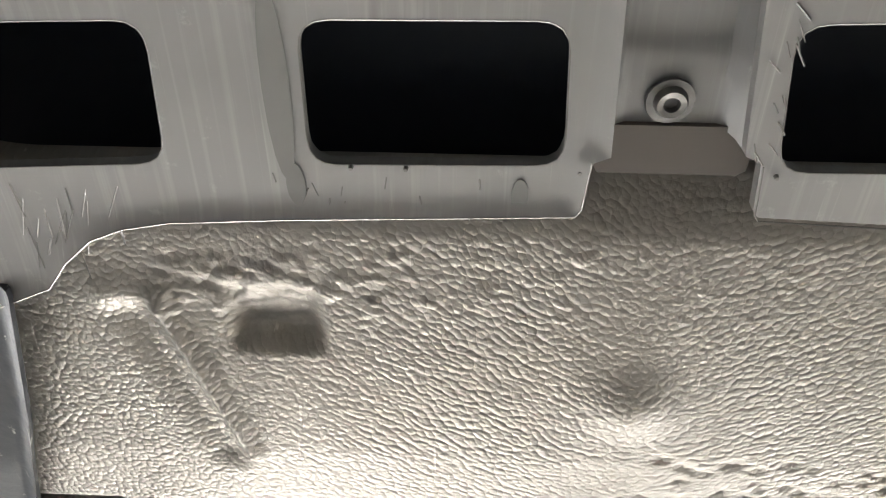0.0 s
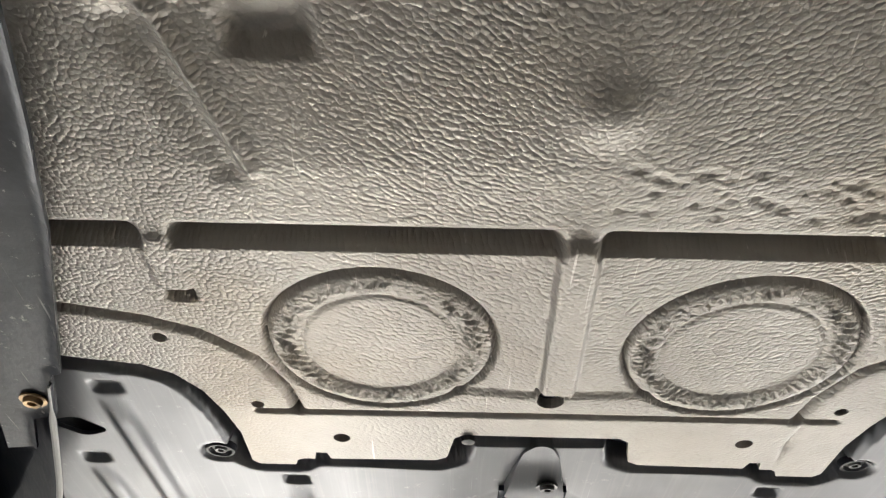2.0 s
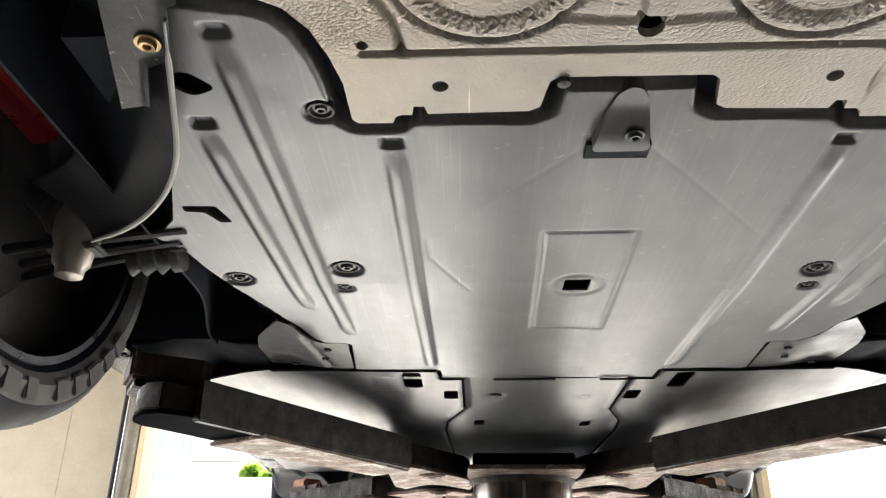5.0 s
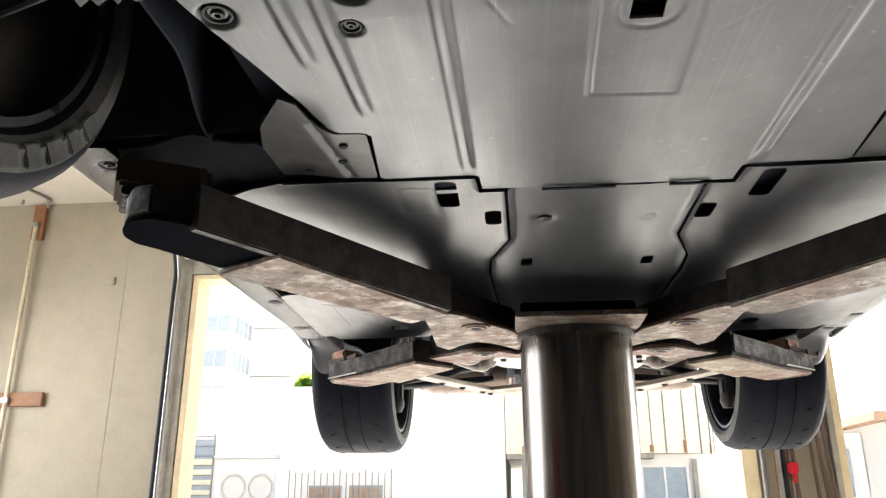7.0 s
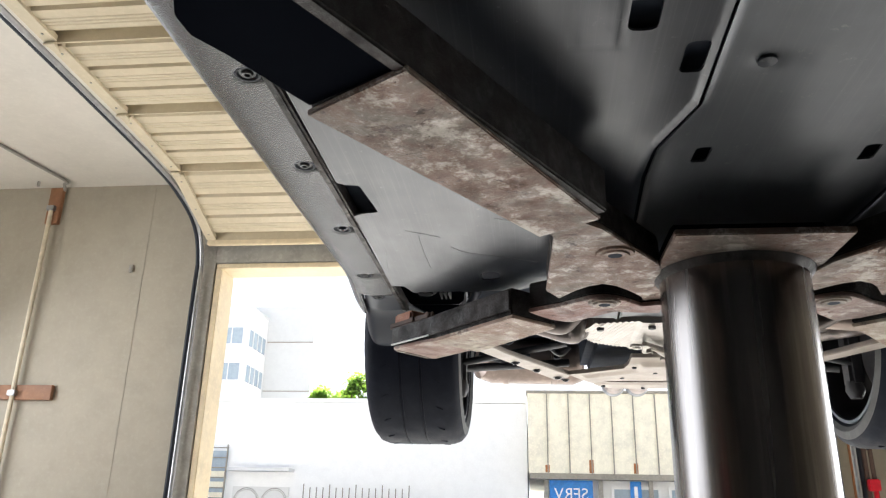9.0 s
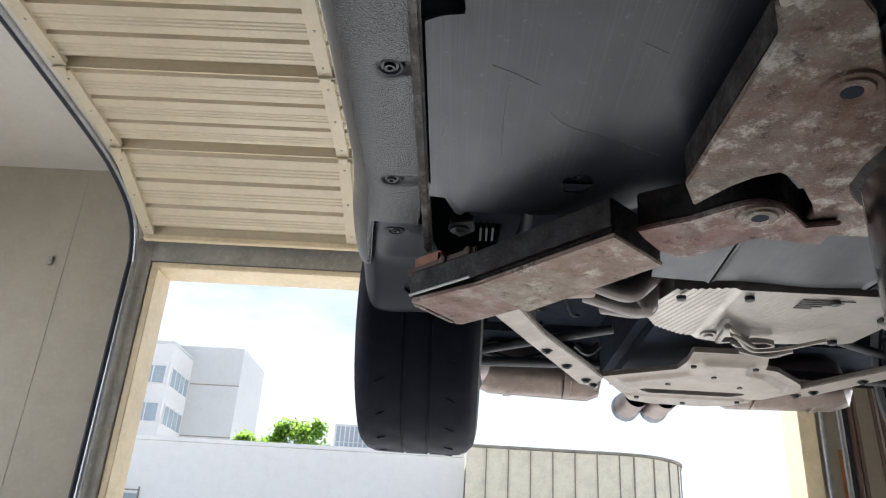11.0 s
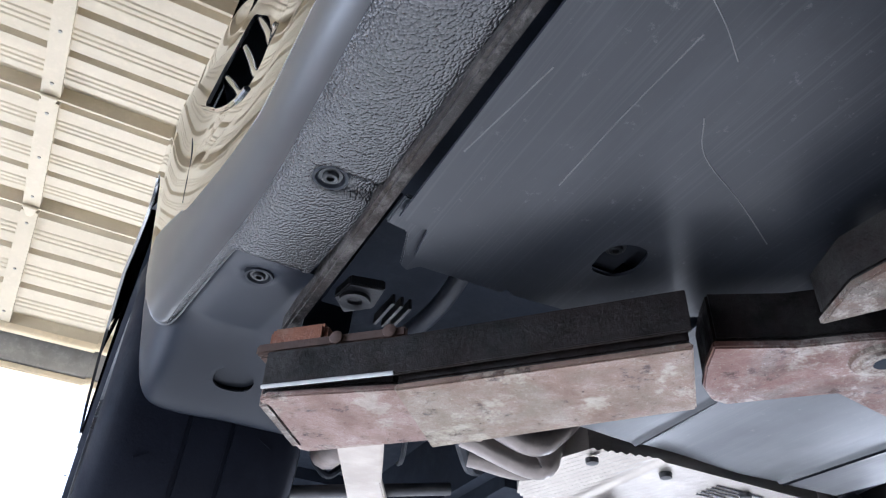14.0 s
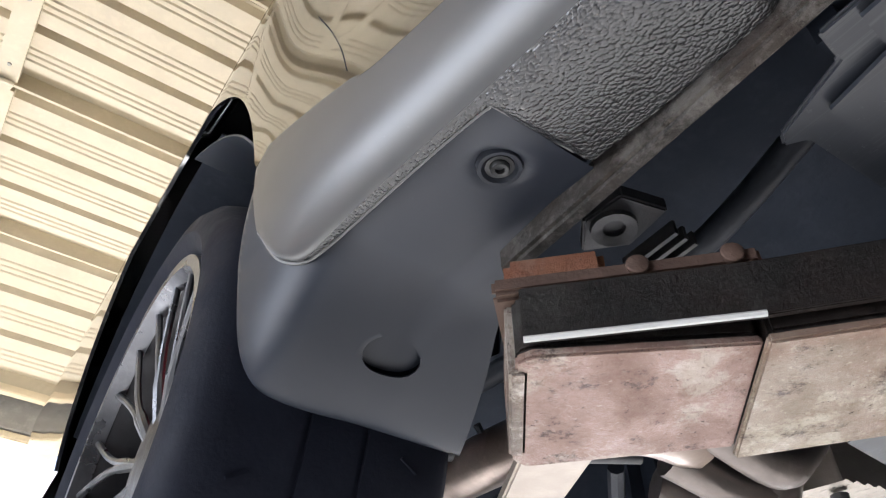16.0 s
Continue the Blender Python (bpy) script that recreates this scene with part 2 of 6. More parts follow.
M = {}
M["tray"] = tray_material()
M["bumper"] = streaked("scuffed_grey_plate", (0.33, 0.33, 0.325), 0.42, 0.3, (0.55, 0.55, 0.54), 0.3)
M["pan"] = streaked("scratched_grey_pan", (0.118, 0.124, 0.134), 0.38, 0.5, (0.36, 0.36, 0.34), 0.12)
M["floor_panel"] = streaked("scratched_dark_panel", (0.022, 0.025, 0.032), 0.33, 0.08, (0.15, 0.15, 0.15), 0.18, 0.45)
M["tunnel"] = streaked("scratched_tunnel_panel", (0.075, 0.080, 0.088), 0.36, 0.3, (0.20, 0.20, 0.19), 0.14)
M["strip"] = streaked("galvanised_strip", (0.10, 0.11, 0.12), 0.42, 0.55, (0.35, 0.36, 0.36), 0.35)
M["guard"] = flecked("dusty_guard_strip", (0.050, 0.054, 0.060), (0.40, 0.40, 0.38))
M["office"] = plain("grey_office_plaster", (0.60, 0.60, 0.59), 0.7, 0.0, 0.06, 20, 0.003)
M["flange"] = rusty("scuffed_seam_flange", (0.050, 0.048, 0.046), (0.060, 0.045, 0.036), (0.16, 0.15, 0.14), 0.6)
M["bracket"] = plain("satin_bracket", (0.065, 0.066, 0.070), 0.40, 0.1, 0.35, 90, 0.0006)
M["tongue"] = clean("brown_backing", (0.085, 0.072, 0.062), 0.6)
M["pad_rear"] = rusty("worn_timber_pad", (0.27, 0.12, 0.065), (0.18, 0.07, 0.04), (0.26, 0.16, 0.11), 0.7)
# black plastic, lifted bluish to paint in veiling haze
M["black"] = plain("hazed_black_plastic", (0.028, 0.032, 0.042), 0.50, 0.0, 0.35, 120, 0.0006, 0.25)
# dark fill for hollows; its bluish lift stands in for haze too
M["void"] = plain("dark_hollow_fill", (0.024, 0.030, 0.043), 0.80, 0.0, 0.3, 80, 0.0008, 0.15)
M["satin"] = clean("satin_black_skirt", (0.060, 0.060, 0.062), 0.32, 0.0, 0.7)
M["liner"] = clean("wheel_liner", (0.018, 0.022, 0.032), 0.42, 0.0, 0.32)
M["sill"] = leather("leather_grained_sill", (0.020, 0.021, 0.023), 0.25)
M["gloss"] = clean("gloss_black_paint", (0.008, 0.008, 0.009), 0.04, 0.0, 0.9, 0.00004)
lacquer = M["gloss"].node_tree.nodes["Principled BSDF"].inputs
lacquer["Coat Weight"].default_value, lacquer["Coat IOR"].default_value, lacquer["Coat Roughness"].default_value = 1.0, 2.2, 0.07
M["steel"] = plain("zinc_bolt", (0.26, 0.255, 0.25), 0.35, 0.9)
M["dark_bolt"] = plain("dark_bolt", (0.05, 0.052, 0.055), 0.38, 0.5)
M["brass"] = plain("yellow_zinc_bolt", (0.42, 0.30, 0.17), 0.4, 0.8)
M["arm_under"] = rusty("worn_arm_underside", (0.15, 0.125, 0.105), (0.15, 0.085, 0.06), (0.42, 0.385, 0.34), 0.8)
M["arm_red"] = rusty("faded_red_arm", (0.175, 0.13, 0.115), (0.19, 0.095, 0.075), (0.40, 0.36, 0.32), 0.8)
M["arm_pink"] = rusty("faded_pink_paint", (0.25, 0.17, 0.145), (0.20, 0.125, 0.10), (0.33, 0.285, 0.24), 0.7)
M["arm_pale"] = rusty("bare_pale_steel", (0.23, 0.188, 0.145), (0.21, 0.12, 0.09), (0.38, 0.345, 0.275), 0.6)
# near-black: shade on the arm sides is painted in with their grime
M["arm_side"] = rusty("grimy_shaded_arm_side", (0.012, 0.011, 0.010), (0.026, 0.015, 0.012), (0.03, 0.028, 0.025), 0.5)
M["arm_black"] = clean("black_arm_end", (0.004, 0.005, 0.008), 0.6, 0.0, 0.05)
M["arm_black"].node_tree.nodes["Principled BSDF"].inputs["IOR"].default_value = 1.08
M["chrome"] = post_material()
M["rubber"] = plain("tyre_rubber", (0.009, 0.011, 0.019), 0.62, 0.0, 0.3, 180, 0.0005, 0.12)
# paler than the tread: light on the sidewall is painted in
M["rubber_grey"] = plain("tyre_dust_lit", (0.12, 0.122, 0.12), 0.68, 0.0, 0.4, 180, 0.0006)
M["rim"] = plain("silver_rim", (0.15, 0.155, 0.17), 0.32, 0.85)
M["rim_dark"] = plain("dark_barrel", (0.03, 0.03, 0.033), 0.4, 0.6)
M["alu"] = plain("cast_aluminium", (0.40, 0.37, 0.335), 0.42, 0.8, 0.2, 90, 0.0008)
M["alu_pale"] = plain("dusty_aluminium", (0.39, 0.345, 0.30), 0.5, 0.55, 0.2, 90, 0.0006)
M["muffler"] = plain("heat_stained_steel", (0.27, 0.215, 0.185), 0.38, 0.75, 0.35, 60, 0.0008)
M["header"] = plain("dark_header_steel", (0.16, 0.14, 0.13), 0.36, 0.8, 0.35, 60, 0.0008)
M["red"] = plain("red_caliper", (0.35, 0.012, 0.02), 0.3)
M["link"] = plain("grey_link", (0.085, 0.085, 0.09), 0.5, 0.5)
M["pad"] = plain("worn_rubber_pad", (0.085, 0.050, 0.036), 0.75, 0.0, 0.4, 60, 0.002)
M["wall"] = plain("painted_drywall", (0.36, 0.32, 0.25), 0.7, 0.0, 0.12, 40, 0.0012)
M["ceiling"] = plain("painted_ceiling", (0.58, 0.54, 0.47), 0.75, 0.0, 0.08, 40, 0.001)
M["door"] = plain("cream_steel_door", (0.52, 0.445, 0.31), 0.45, 0.0, 0.14, 30, 0.0006)
M["frame"] = plain("cream_door_frame", (0.72, 0.60, 0.40), 0.5, 0.0, 0.2, 40, 0.0008)
M["track"] = plain("galvanised_track", (0.34, 0.34, 0.34), 0.4, 0.8)
M["back_wall"] = plain("dark_unseen_wall", (0.13, 0.125, 0.12), 0.8, 0.0, 0.2, 40, 0.002)
M["scratch"] = clean("bare_scratch", (0.13, 0.13, 0.13), 0.5)
M["grime"] = plain("grimy_jamb", (0.33, 0.31, 0.27), 0.6, 0.0, 0.4, 40, 0.001)
M["rubbed"] = clean("rubbed_grey", (0.19, 0.19, 0.185), 0.5)
M["wood"] = plain("brown_timber", (0.26, 0.12, 0.055), 0.6, 0.0, 0.35, 60, 0.001)
M["pipe"] = plain("cream_conduit", (0.62, 0.54, 0.40), 0.5)
M["concrete"] = plain("workshop_concrete", (0.28, 0.275, 0.265), 0.55, 0.0, 0.25, 30, 0.002)
M["asphalt"] = plain("street_concrete", (0.55, 0.54, 0.52), 0.85, 0.0, 0.2, 20, 0.004)
M["white_wall"] = plain("white_stucco", (0.88, 0.87, 0.85), 0.8, 0.0, 0.06, 30, 0.003)
M["facade"] = plain("pale_facade", (0.72, 0.71, 0.69), 0.7, 0.0, 0.08, 20, 0.003)
M["fascia"] = plain("stained_fascia", (0.82, 0.76, 0.60), 0.6, 0.0, 0.20, 4, 0.003)
M["rust_stain"] = plain("rust_stain", (0.42, 0.17, 0.06), 0.8)
M["glass"] = plain("dark_window", (0.34, 0.40, 0.45), 0.10, 0.0, 0.2, 3, 0.0005)
M["blue"] = plain("blue_sign", (0.02, 0.20, 0.58), 0.4)
M["white"] = plain("white_letters", (0.8, 0.8, 0.8), 0.5)
M["iron"] = plain("painted_iron", (0.30, 0.27, 0.22), 0.6)
M["red_plastic"] = plain("red_plastic", (0.55, 0.015, 0.03), 0.35)
M["leaf"] = leaf_material()
M["bark"] = plain("bark", (0.12, 0.08, 0.05), 0.9)
M["trim"] = plain("orange_trim", (0.46, 0.30, 0.19), 0.6)


# ---- mesh helpers ----
def link_mesh(name, bm, material, parent=None, label="", smooth=True, crease=38):
    me = bpy.data.meshes.new(name)
    bm.to_mesh(me)
    bm.free()
    me.materials.append(M[material])
    for p in me.polygons:
        p.use_smooth = smooth
    if smooth:
        me.set_sharp_from_angle(angle=radians(crease))
    ob = new(name, me)
    if parent:
        ob.parent = parent
    if label:
        ob["label"] = label
    return ob


def part(name, bm, material, parent, label="", smooth=True, crease=38):
    return link_mesh(name, bm, material, parent, label, smooth, crease)


def thing(name, label, category, group="", kind="", at=(0, 0, 0)):
    ob = new(name)
    ob.empty_display_size = 0.05
    ob.location = at
    return tagged(ob, label, category, group, kind)


def box(bm, lo, hi, bevel=0.0, m=None):
    b = bmesh.new()
    bmesh.ops.create_cube(b, size=1)
    s, c = [hi[i] - lo[i] for i in range(3)], [(hi[i] + lo[i]) / 2 for i in range(3)]
    for v in b.verts:
        v.co = Vector((v.co[i] * s[i] + c[i] for i in range(3)))
    if bevel:
        bmesh.ops.bevel(b, geom=b.edges[:], offset=bevel, segments=2, affect="EDGES")
    return merge(bm, b, m)


def merge(bm, b, m=None):
    if m is not None:
        b.transform(m)
    me = bpy.data.meshes.new("tmp")
    b.to_mesh(me)
    b.free()
    bm.from_mesh(me)
    bpy.data.meshes.remove(me)
    return bm


def boxed(lo, hi, bevel=0.0, m=None):
    return box(bmesh.new(), lo, hi, bevel, m)


def prism(outline, z0, z1, bevel=0.0, zf=None):
    """A flat outline made solid between z0 and z1; zf adds a height that depends on (x, y)."""
    b = bmesh.new()
    vs = [b.verts.new((x, y, z0)) for x, y in outline]
    f = b.faces.new(vs)
    r = bmesh.ops.extrude_face_region(b, geom=[f])
    bmesh.ops.translate(b, vec=(0, 0, z1 - z0), verts=[g for g in r["geom"] if isinstance(g, bmesh.types.BMVert)])
    bmesh.ops.recalc_face_normals(b, faces=b.faces)
    if bevel:
        bmesh.ops.bevel(b, geom=b.edges[:], offset=bevel, segments=2, affect="EDGES")
    if zf:
        for v in b.verts:
            v.co.z += zf(v.co.x, v.co.y)
    return b


def lathe(profile, n=48, m=None):
    """Profile of (radius, height) turned round z."""
    b = bmesh.new()
    rings = []
    for r, h in profile:
        rings.append([b.verts.new((r * math.cos(2 * math.pi * i / n), r * math.sin(2 * math.pi * i / n), h)) for i in range(n)])
    for p, q in zip(rings, rings[1:]):
        for i in range(n):
            j = (i + 1) % n
            b.faces.new((p[i], p[j], q[j], q[i]))
    if m is not None:
        b.transform(m)
    return b


def disc_lathe(profile, n=24, m=None):
    b = lathe(profile, n)
    bmesh.ops.holes_fill(b, edges=b.edges[:], sides=0)
    bmesh.ops.recalc_face_normals(b, faces=b.faces)
    if m is not None:
        b.transform(m)
    return b


def tube(points, r, n=10, bm=None, closed=True):
    """A round bar along the points; r is one radius or one for each point."""
    b = bm or bmesh.new()
    pts = [Vector(p) for p in points]
    rs = r if isinstance(r, (list, tuple)) else [r] * len(pts)
    rings, up = [], None
    for i, p in enumerate(pts):
        d = (pts[min(i + 1, len(pts) - 1)] - pts[max(i - 1, 0)]).normalized()
        if up is None:
            up = Vector((0, 0, 1)) if abs(d.z) < 0.9 else Vector((1, 0, 0))
        a = d.cross(up).normalized()
        up = a.cross(d).normalized()
        rings.append([b.verts.new(p + (a * math.cos(2 * math.pi * k / n) + up * math.sin(2 * math.pi * k / n)) * rs[i]) for k in range(n)])
    for p, q in zip(rings, rings[1:]):
        for k in range(n):
            j = (k + 1) % n
            b.faces.new((p[k], p[j], q[j], q[k]))
    if closed:
        b.faces.new(rings[0][::-1])
        b.faces.new(rings[-1])
    return b


def bend(points, n=8):
    """A smooth line through the points."""
    p = [Vector(q) for q in points]
    p = [2 * p[0] - p[1]] + p + [2 * p[-1] - p[-2]]
    out = []
    for a, b, c, d in zip(p, p[1:], p[2:], p[3:]):
        for i in range(n):
            t = i / n
            out.append(0.5 * ((2 * b) + (c - a) * t + (2 * a - 5 * b + 4 * c - d) * t * t + (3 * b - a - 3 * c + d) * t ** 3))
    return out + [p[-2]]


def inside(poly, X, Y):
    P = np.array(poly, float)
    r = np.zeros(X.shape, bool)
    for (x0, y0), (x1, y1) in zip(P, np.roll(P, -1, 0)):
        if y0 != y1:
            r ^= ((y0 > Y) != (y1 > Y)) & (X < (x1 - x0) * (Y - y0) / (y1 - y0) + x0)
    return r


def near(poly, X, Y, closed=True):
    """Distance to a line of points, and the nearest place on it."""
    P = np.array(poly, float)
    Q = np.roll(P, -1, 0) if closed else P[1:]
    best, bx, by = np.full(X.shape, 1e9), X.copy(), Y.copy()
    for (x0, y0), (x1, y1) in zip(P, Q):
        dx, dy = x1 - x0, y1 - y0
        t = np.clip(((X - x0) * dx + (Y - y0) * dy) / max(dx * dx + dy * dy, 1e-12), 0, 1)
        qx, qy = x0 + t * dx, y0 + t * dy
        d = np.hypot(X - qx, Y - qy)
        k = d < best
        best, bx, by = np.where(k, d, best), np.where(k, qx, bx), np.where(k, qy, by)
    return best, bx, by


def rounded(poly, r, n=4):
    """The outline with its corners rounded."""
    out, P = [], [Vector(p).to_2d() if len(p) > 2 else Vector(p) for p in poly]
    for a, b, c in zip(P[-1:] + P[:-1], P, P[1:] + P[:1]):
        k = min(r, (a - b).length * 0.45, (c - b).length * 0.45)
        p, q = b + (a - b).normalized() * k, b + (c - b).normalized() * k
        for i in range(n + 1):
            t = i / n
            out.append(tuple(p * (1 - t) ** 2 + b * 2 * t * (1 - t) + q * t * t))
    return out


def sheet(outline, res, place, holes=(), thick=0.004, way=(0, 0, 1)):
    """A sheet with a true outline and true holes; place maps arrays (u, v) to x, y, z; its edge is thick in the direction way."""
    P = np.array(outline, float)
    u0, v0, u1, v1 = *P.min(0), *P.max(0)
    us = np.arange(u0, u1 + res, res)
    vs = np.arange(v0, v1 + res, res)
    cu, cv = np.meshgrid(us[:-1] + res / 2, vs[:-1] + res / 2, indexing="ij")
    keep = inside(outline, cu, cv)
    for h in holes:
        keep &= ~inside(h, cu, cv)
    nu, nv = len(us), len(vs)
    i, j = np.nonzero(keep)
    quads = np.stack([i * nv + j, (i + 1) * nv + j, (i + 1) * nv + j + 1, i * nv + j + 1], 1)
    used, quads = np.unique(quads, return_inverse=True)
    quads = quads.reshape(-1, 4)
    U, V = us[used // nv].astype(float), vs[used % nv].astype(float)
    count = {}
    for q in quads:
        for a, b in zip(q, np.roll(q, -1)):
            k = (a, b) if a < b else (b, a)
            if k in count:
                count[k] = None
            else:
                count[k] = (a, b)
    rim = [e for e in count.values() if e]
    edge = np.unique(np.array(rim).ravel())
    best, bu, bv = near(outline, U[edge], V[edge])
    for h in holes:
        d, hu, hv = near(h, U[edge], V[edge])
        k = d < best
        best, bu, bv = np.where(k, d, best), np.where(k, hu, bu), np.where(k, hv, bv)
    U[edge], V[edge] = bu, bv
    x, y, z = place(U, V)
    co = np.stack([x, y, z], 1)
    n = len(co)
    back = {int(e): n + k for k, e in enumerate(edge)}
    co = np.concatenate([co, co[edge] + np.array(way) * thick])
    faces = [tuple(int(a) for a in q) for q in quads] + [(int(b), int(a), back[int(a)], back[int(b)]) for a, b in rim]
    me = bpy.data.meshes.new("tmp")
    me.from_pydata(co.tolist(), [], faces)
    bm = bmesh.new()
    bm.from_mesh(me)
    bpy.data.meshes.remove(me)
    bmesh.ops.recalc_face_normals(bm, faces=bm.faces)
    return bm


# ---- the workshop and the street ----
WY = 6.0                                   # inner face of the door wall
OPEN = (-2.57, 1.43, 2.92)                 # first bay door: left, right, head
OPEN2 = (2.12, 6.2)                        # second bay door
CEIL = 3.62


def setting(name, bm, material, label, category="wall", smooth=False):
    return tagged(link_mesh(name, bm, material, None, "", smooth), label, category, "", "structure")


def build_workshop():
    setting("floor", boxed((-5.4, -6.4, -0.2), (7.0, 6.2, 0.0)), "concrete", "worn grey concrete workshop floor", "floor")
    setting("ground", boxed((-400, 6.25, -0.25), (400, 900, -0.03)), "asphalt", "sunlit pale street surface outside the bay", "ground")
    setting("yard", boxed((-400, -500, -0.25), (400, -6.45, -0.03)), "asphalt", "sunlit pale yard behind the workshop", "ground")
    setting("ceiling", boxed((-5.4, -6.4, CEIL), (7.0, 6.2, CEIL + 0.2)), "ceiling", "cream painted flat workshop ceiling", "ceiling")
    b = bmesh.new()
    box(b, (-5.4, WY, 0), (OPEN[0] - 0.045, WY + 0.2, CEIL))
    box(b, (OPEN[0] - 0.045, WY, OPEN[2] + 0.035), (OPEN2[1], WY + 0.2, CEIL))
    box(b, (OPEN2[1], WY, 0), (7.0, WY + 0.2, CEIL))
    setting("wall_north", b, "wall", "cream painted wall round the bay doors")
    b = boxed((OPEN[1] + 0.1, WY, 0), (OPEN2[0] - 0.06, WY + 0.2, OPEN[2] + 0.035))
    setting("wall_pier", b, "wall", "stained cream wall pier between two bay doors")
    # the opening in this wall is unseen, added to hold the fill lamp
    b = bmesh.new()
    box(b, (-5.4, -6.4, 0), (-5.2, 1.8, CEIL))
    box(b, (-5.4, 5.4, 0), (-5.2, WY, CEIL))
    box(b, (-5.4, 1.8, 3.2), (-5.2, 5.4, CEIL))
    setting("wall_west", b, "wall", "cream painted side wall with an added, unseen opening")
    setting("side_yard", boxed((-400, -6.4, -0.25), (-5.45, 6.2, -0.03)), "asphalt", "pale yard added outside the unseen opening", "ground")
    setting("wall_east", boxed((6.8, -6.4, 0), (7.0, WY, CEIL)), "wall", "cream painted side wall")
    # unseen rear wall, closed and kept dark to cut light from behind
    b = bmesh.new()
    box(b, (-5.2, -6.4, 0), (6.8, -6.2, CEIL))
    setting("wall_south", b, "back_wall", "unseen rear wall, dark grey to cut bounced light")
    # door frame
    fr = thing("door_frame", "cream painted frame round the open bay door", "door frame", "", "structure")
    for lo, hi in (((OPEN[0] - 0.045, WY - 0.02, 0), (OPEN[0], WY + 0.23, OPEN[2])), ((OPEN[1], WY - 0.02, 0), (OPEN[1] + 0.1, WY + 0.23, OPEN[2]))):
        part("jamb", boxed(lo, hi, 0.006), "frame", fr)
    part("head", boxed((OPEN[0] - 0.045, WY - 0.02, OPEN[2]), (OPEN[1] + 0.1, WY + 0.23, OPEN[2] + 0.035), 0.006), "frame", fr)
    part("jamb_board", boxed((OPEN[0] - 0.155, WY - 0.03, 0), (OPEN[0] - 0.05, WY - 0.002, CEIL - 0.35), 0.004), "grime", fr, "grimy grey track board")
    part("head_board", boxed((OPEN[0] - 0.155, WY - 0.028, OPEN[2] + 0.04), (OPEN[1] + 0.2, WY - 0.002, OPEN[2] + 0.36), 0.004), "grime", fr, "grey head board")
    part("jamb_strip", boxed((OPEN2[0] - 0.06, WY - 0.02, 0), (OPEN2[0], WY + 0.23, OPEN[2])), "frame", fr)
    # plaster joint and bracket on the wall
    setting("trim", boxed((-3.28, WY - 0.0025, 0.0), (-3.19, WY - 0.001, 3.6)), "wall", "faint drywall joint on the cream wall", "trim")


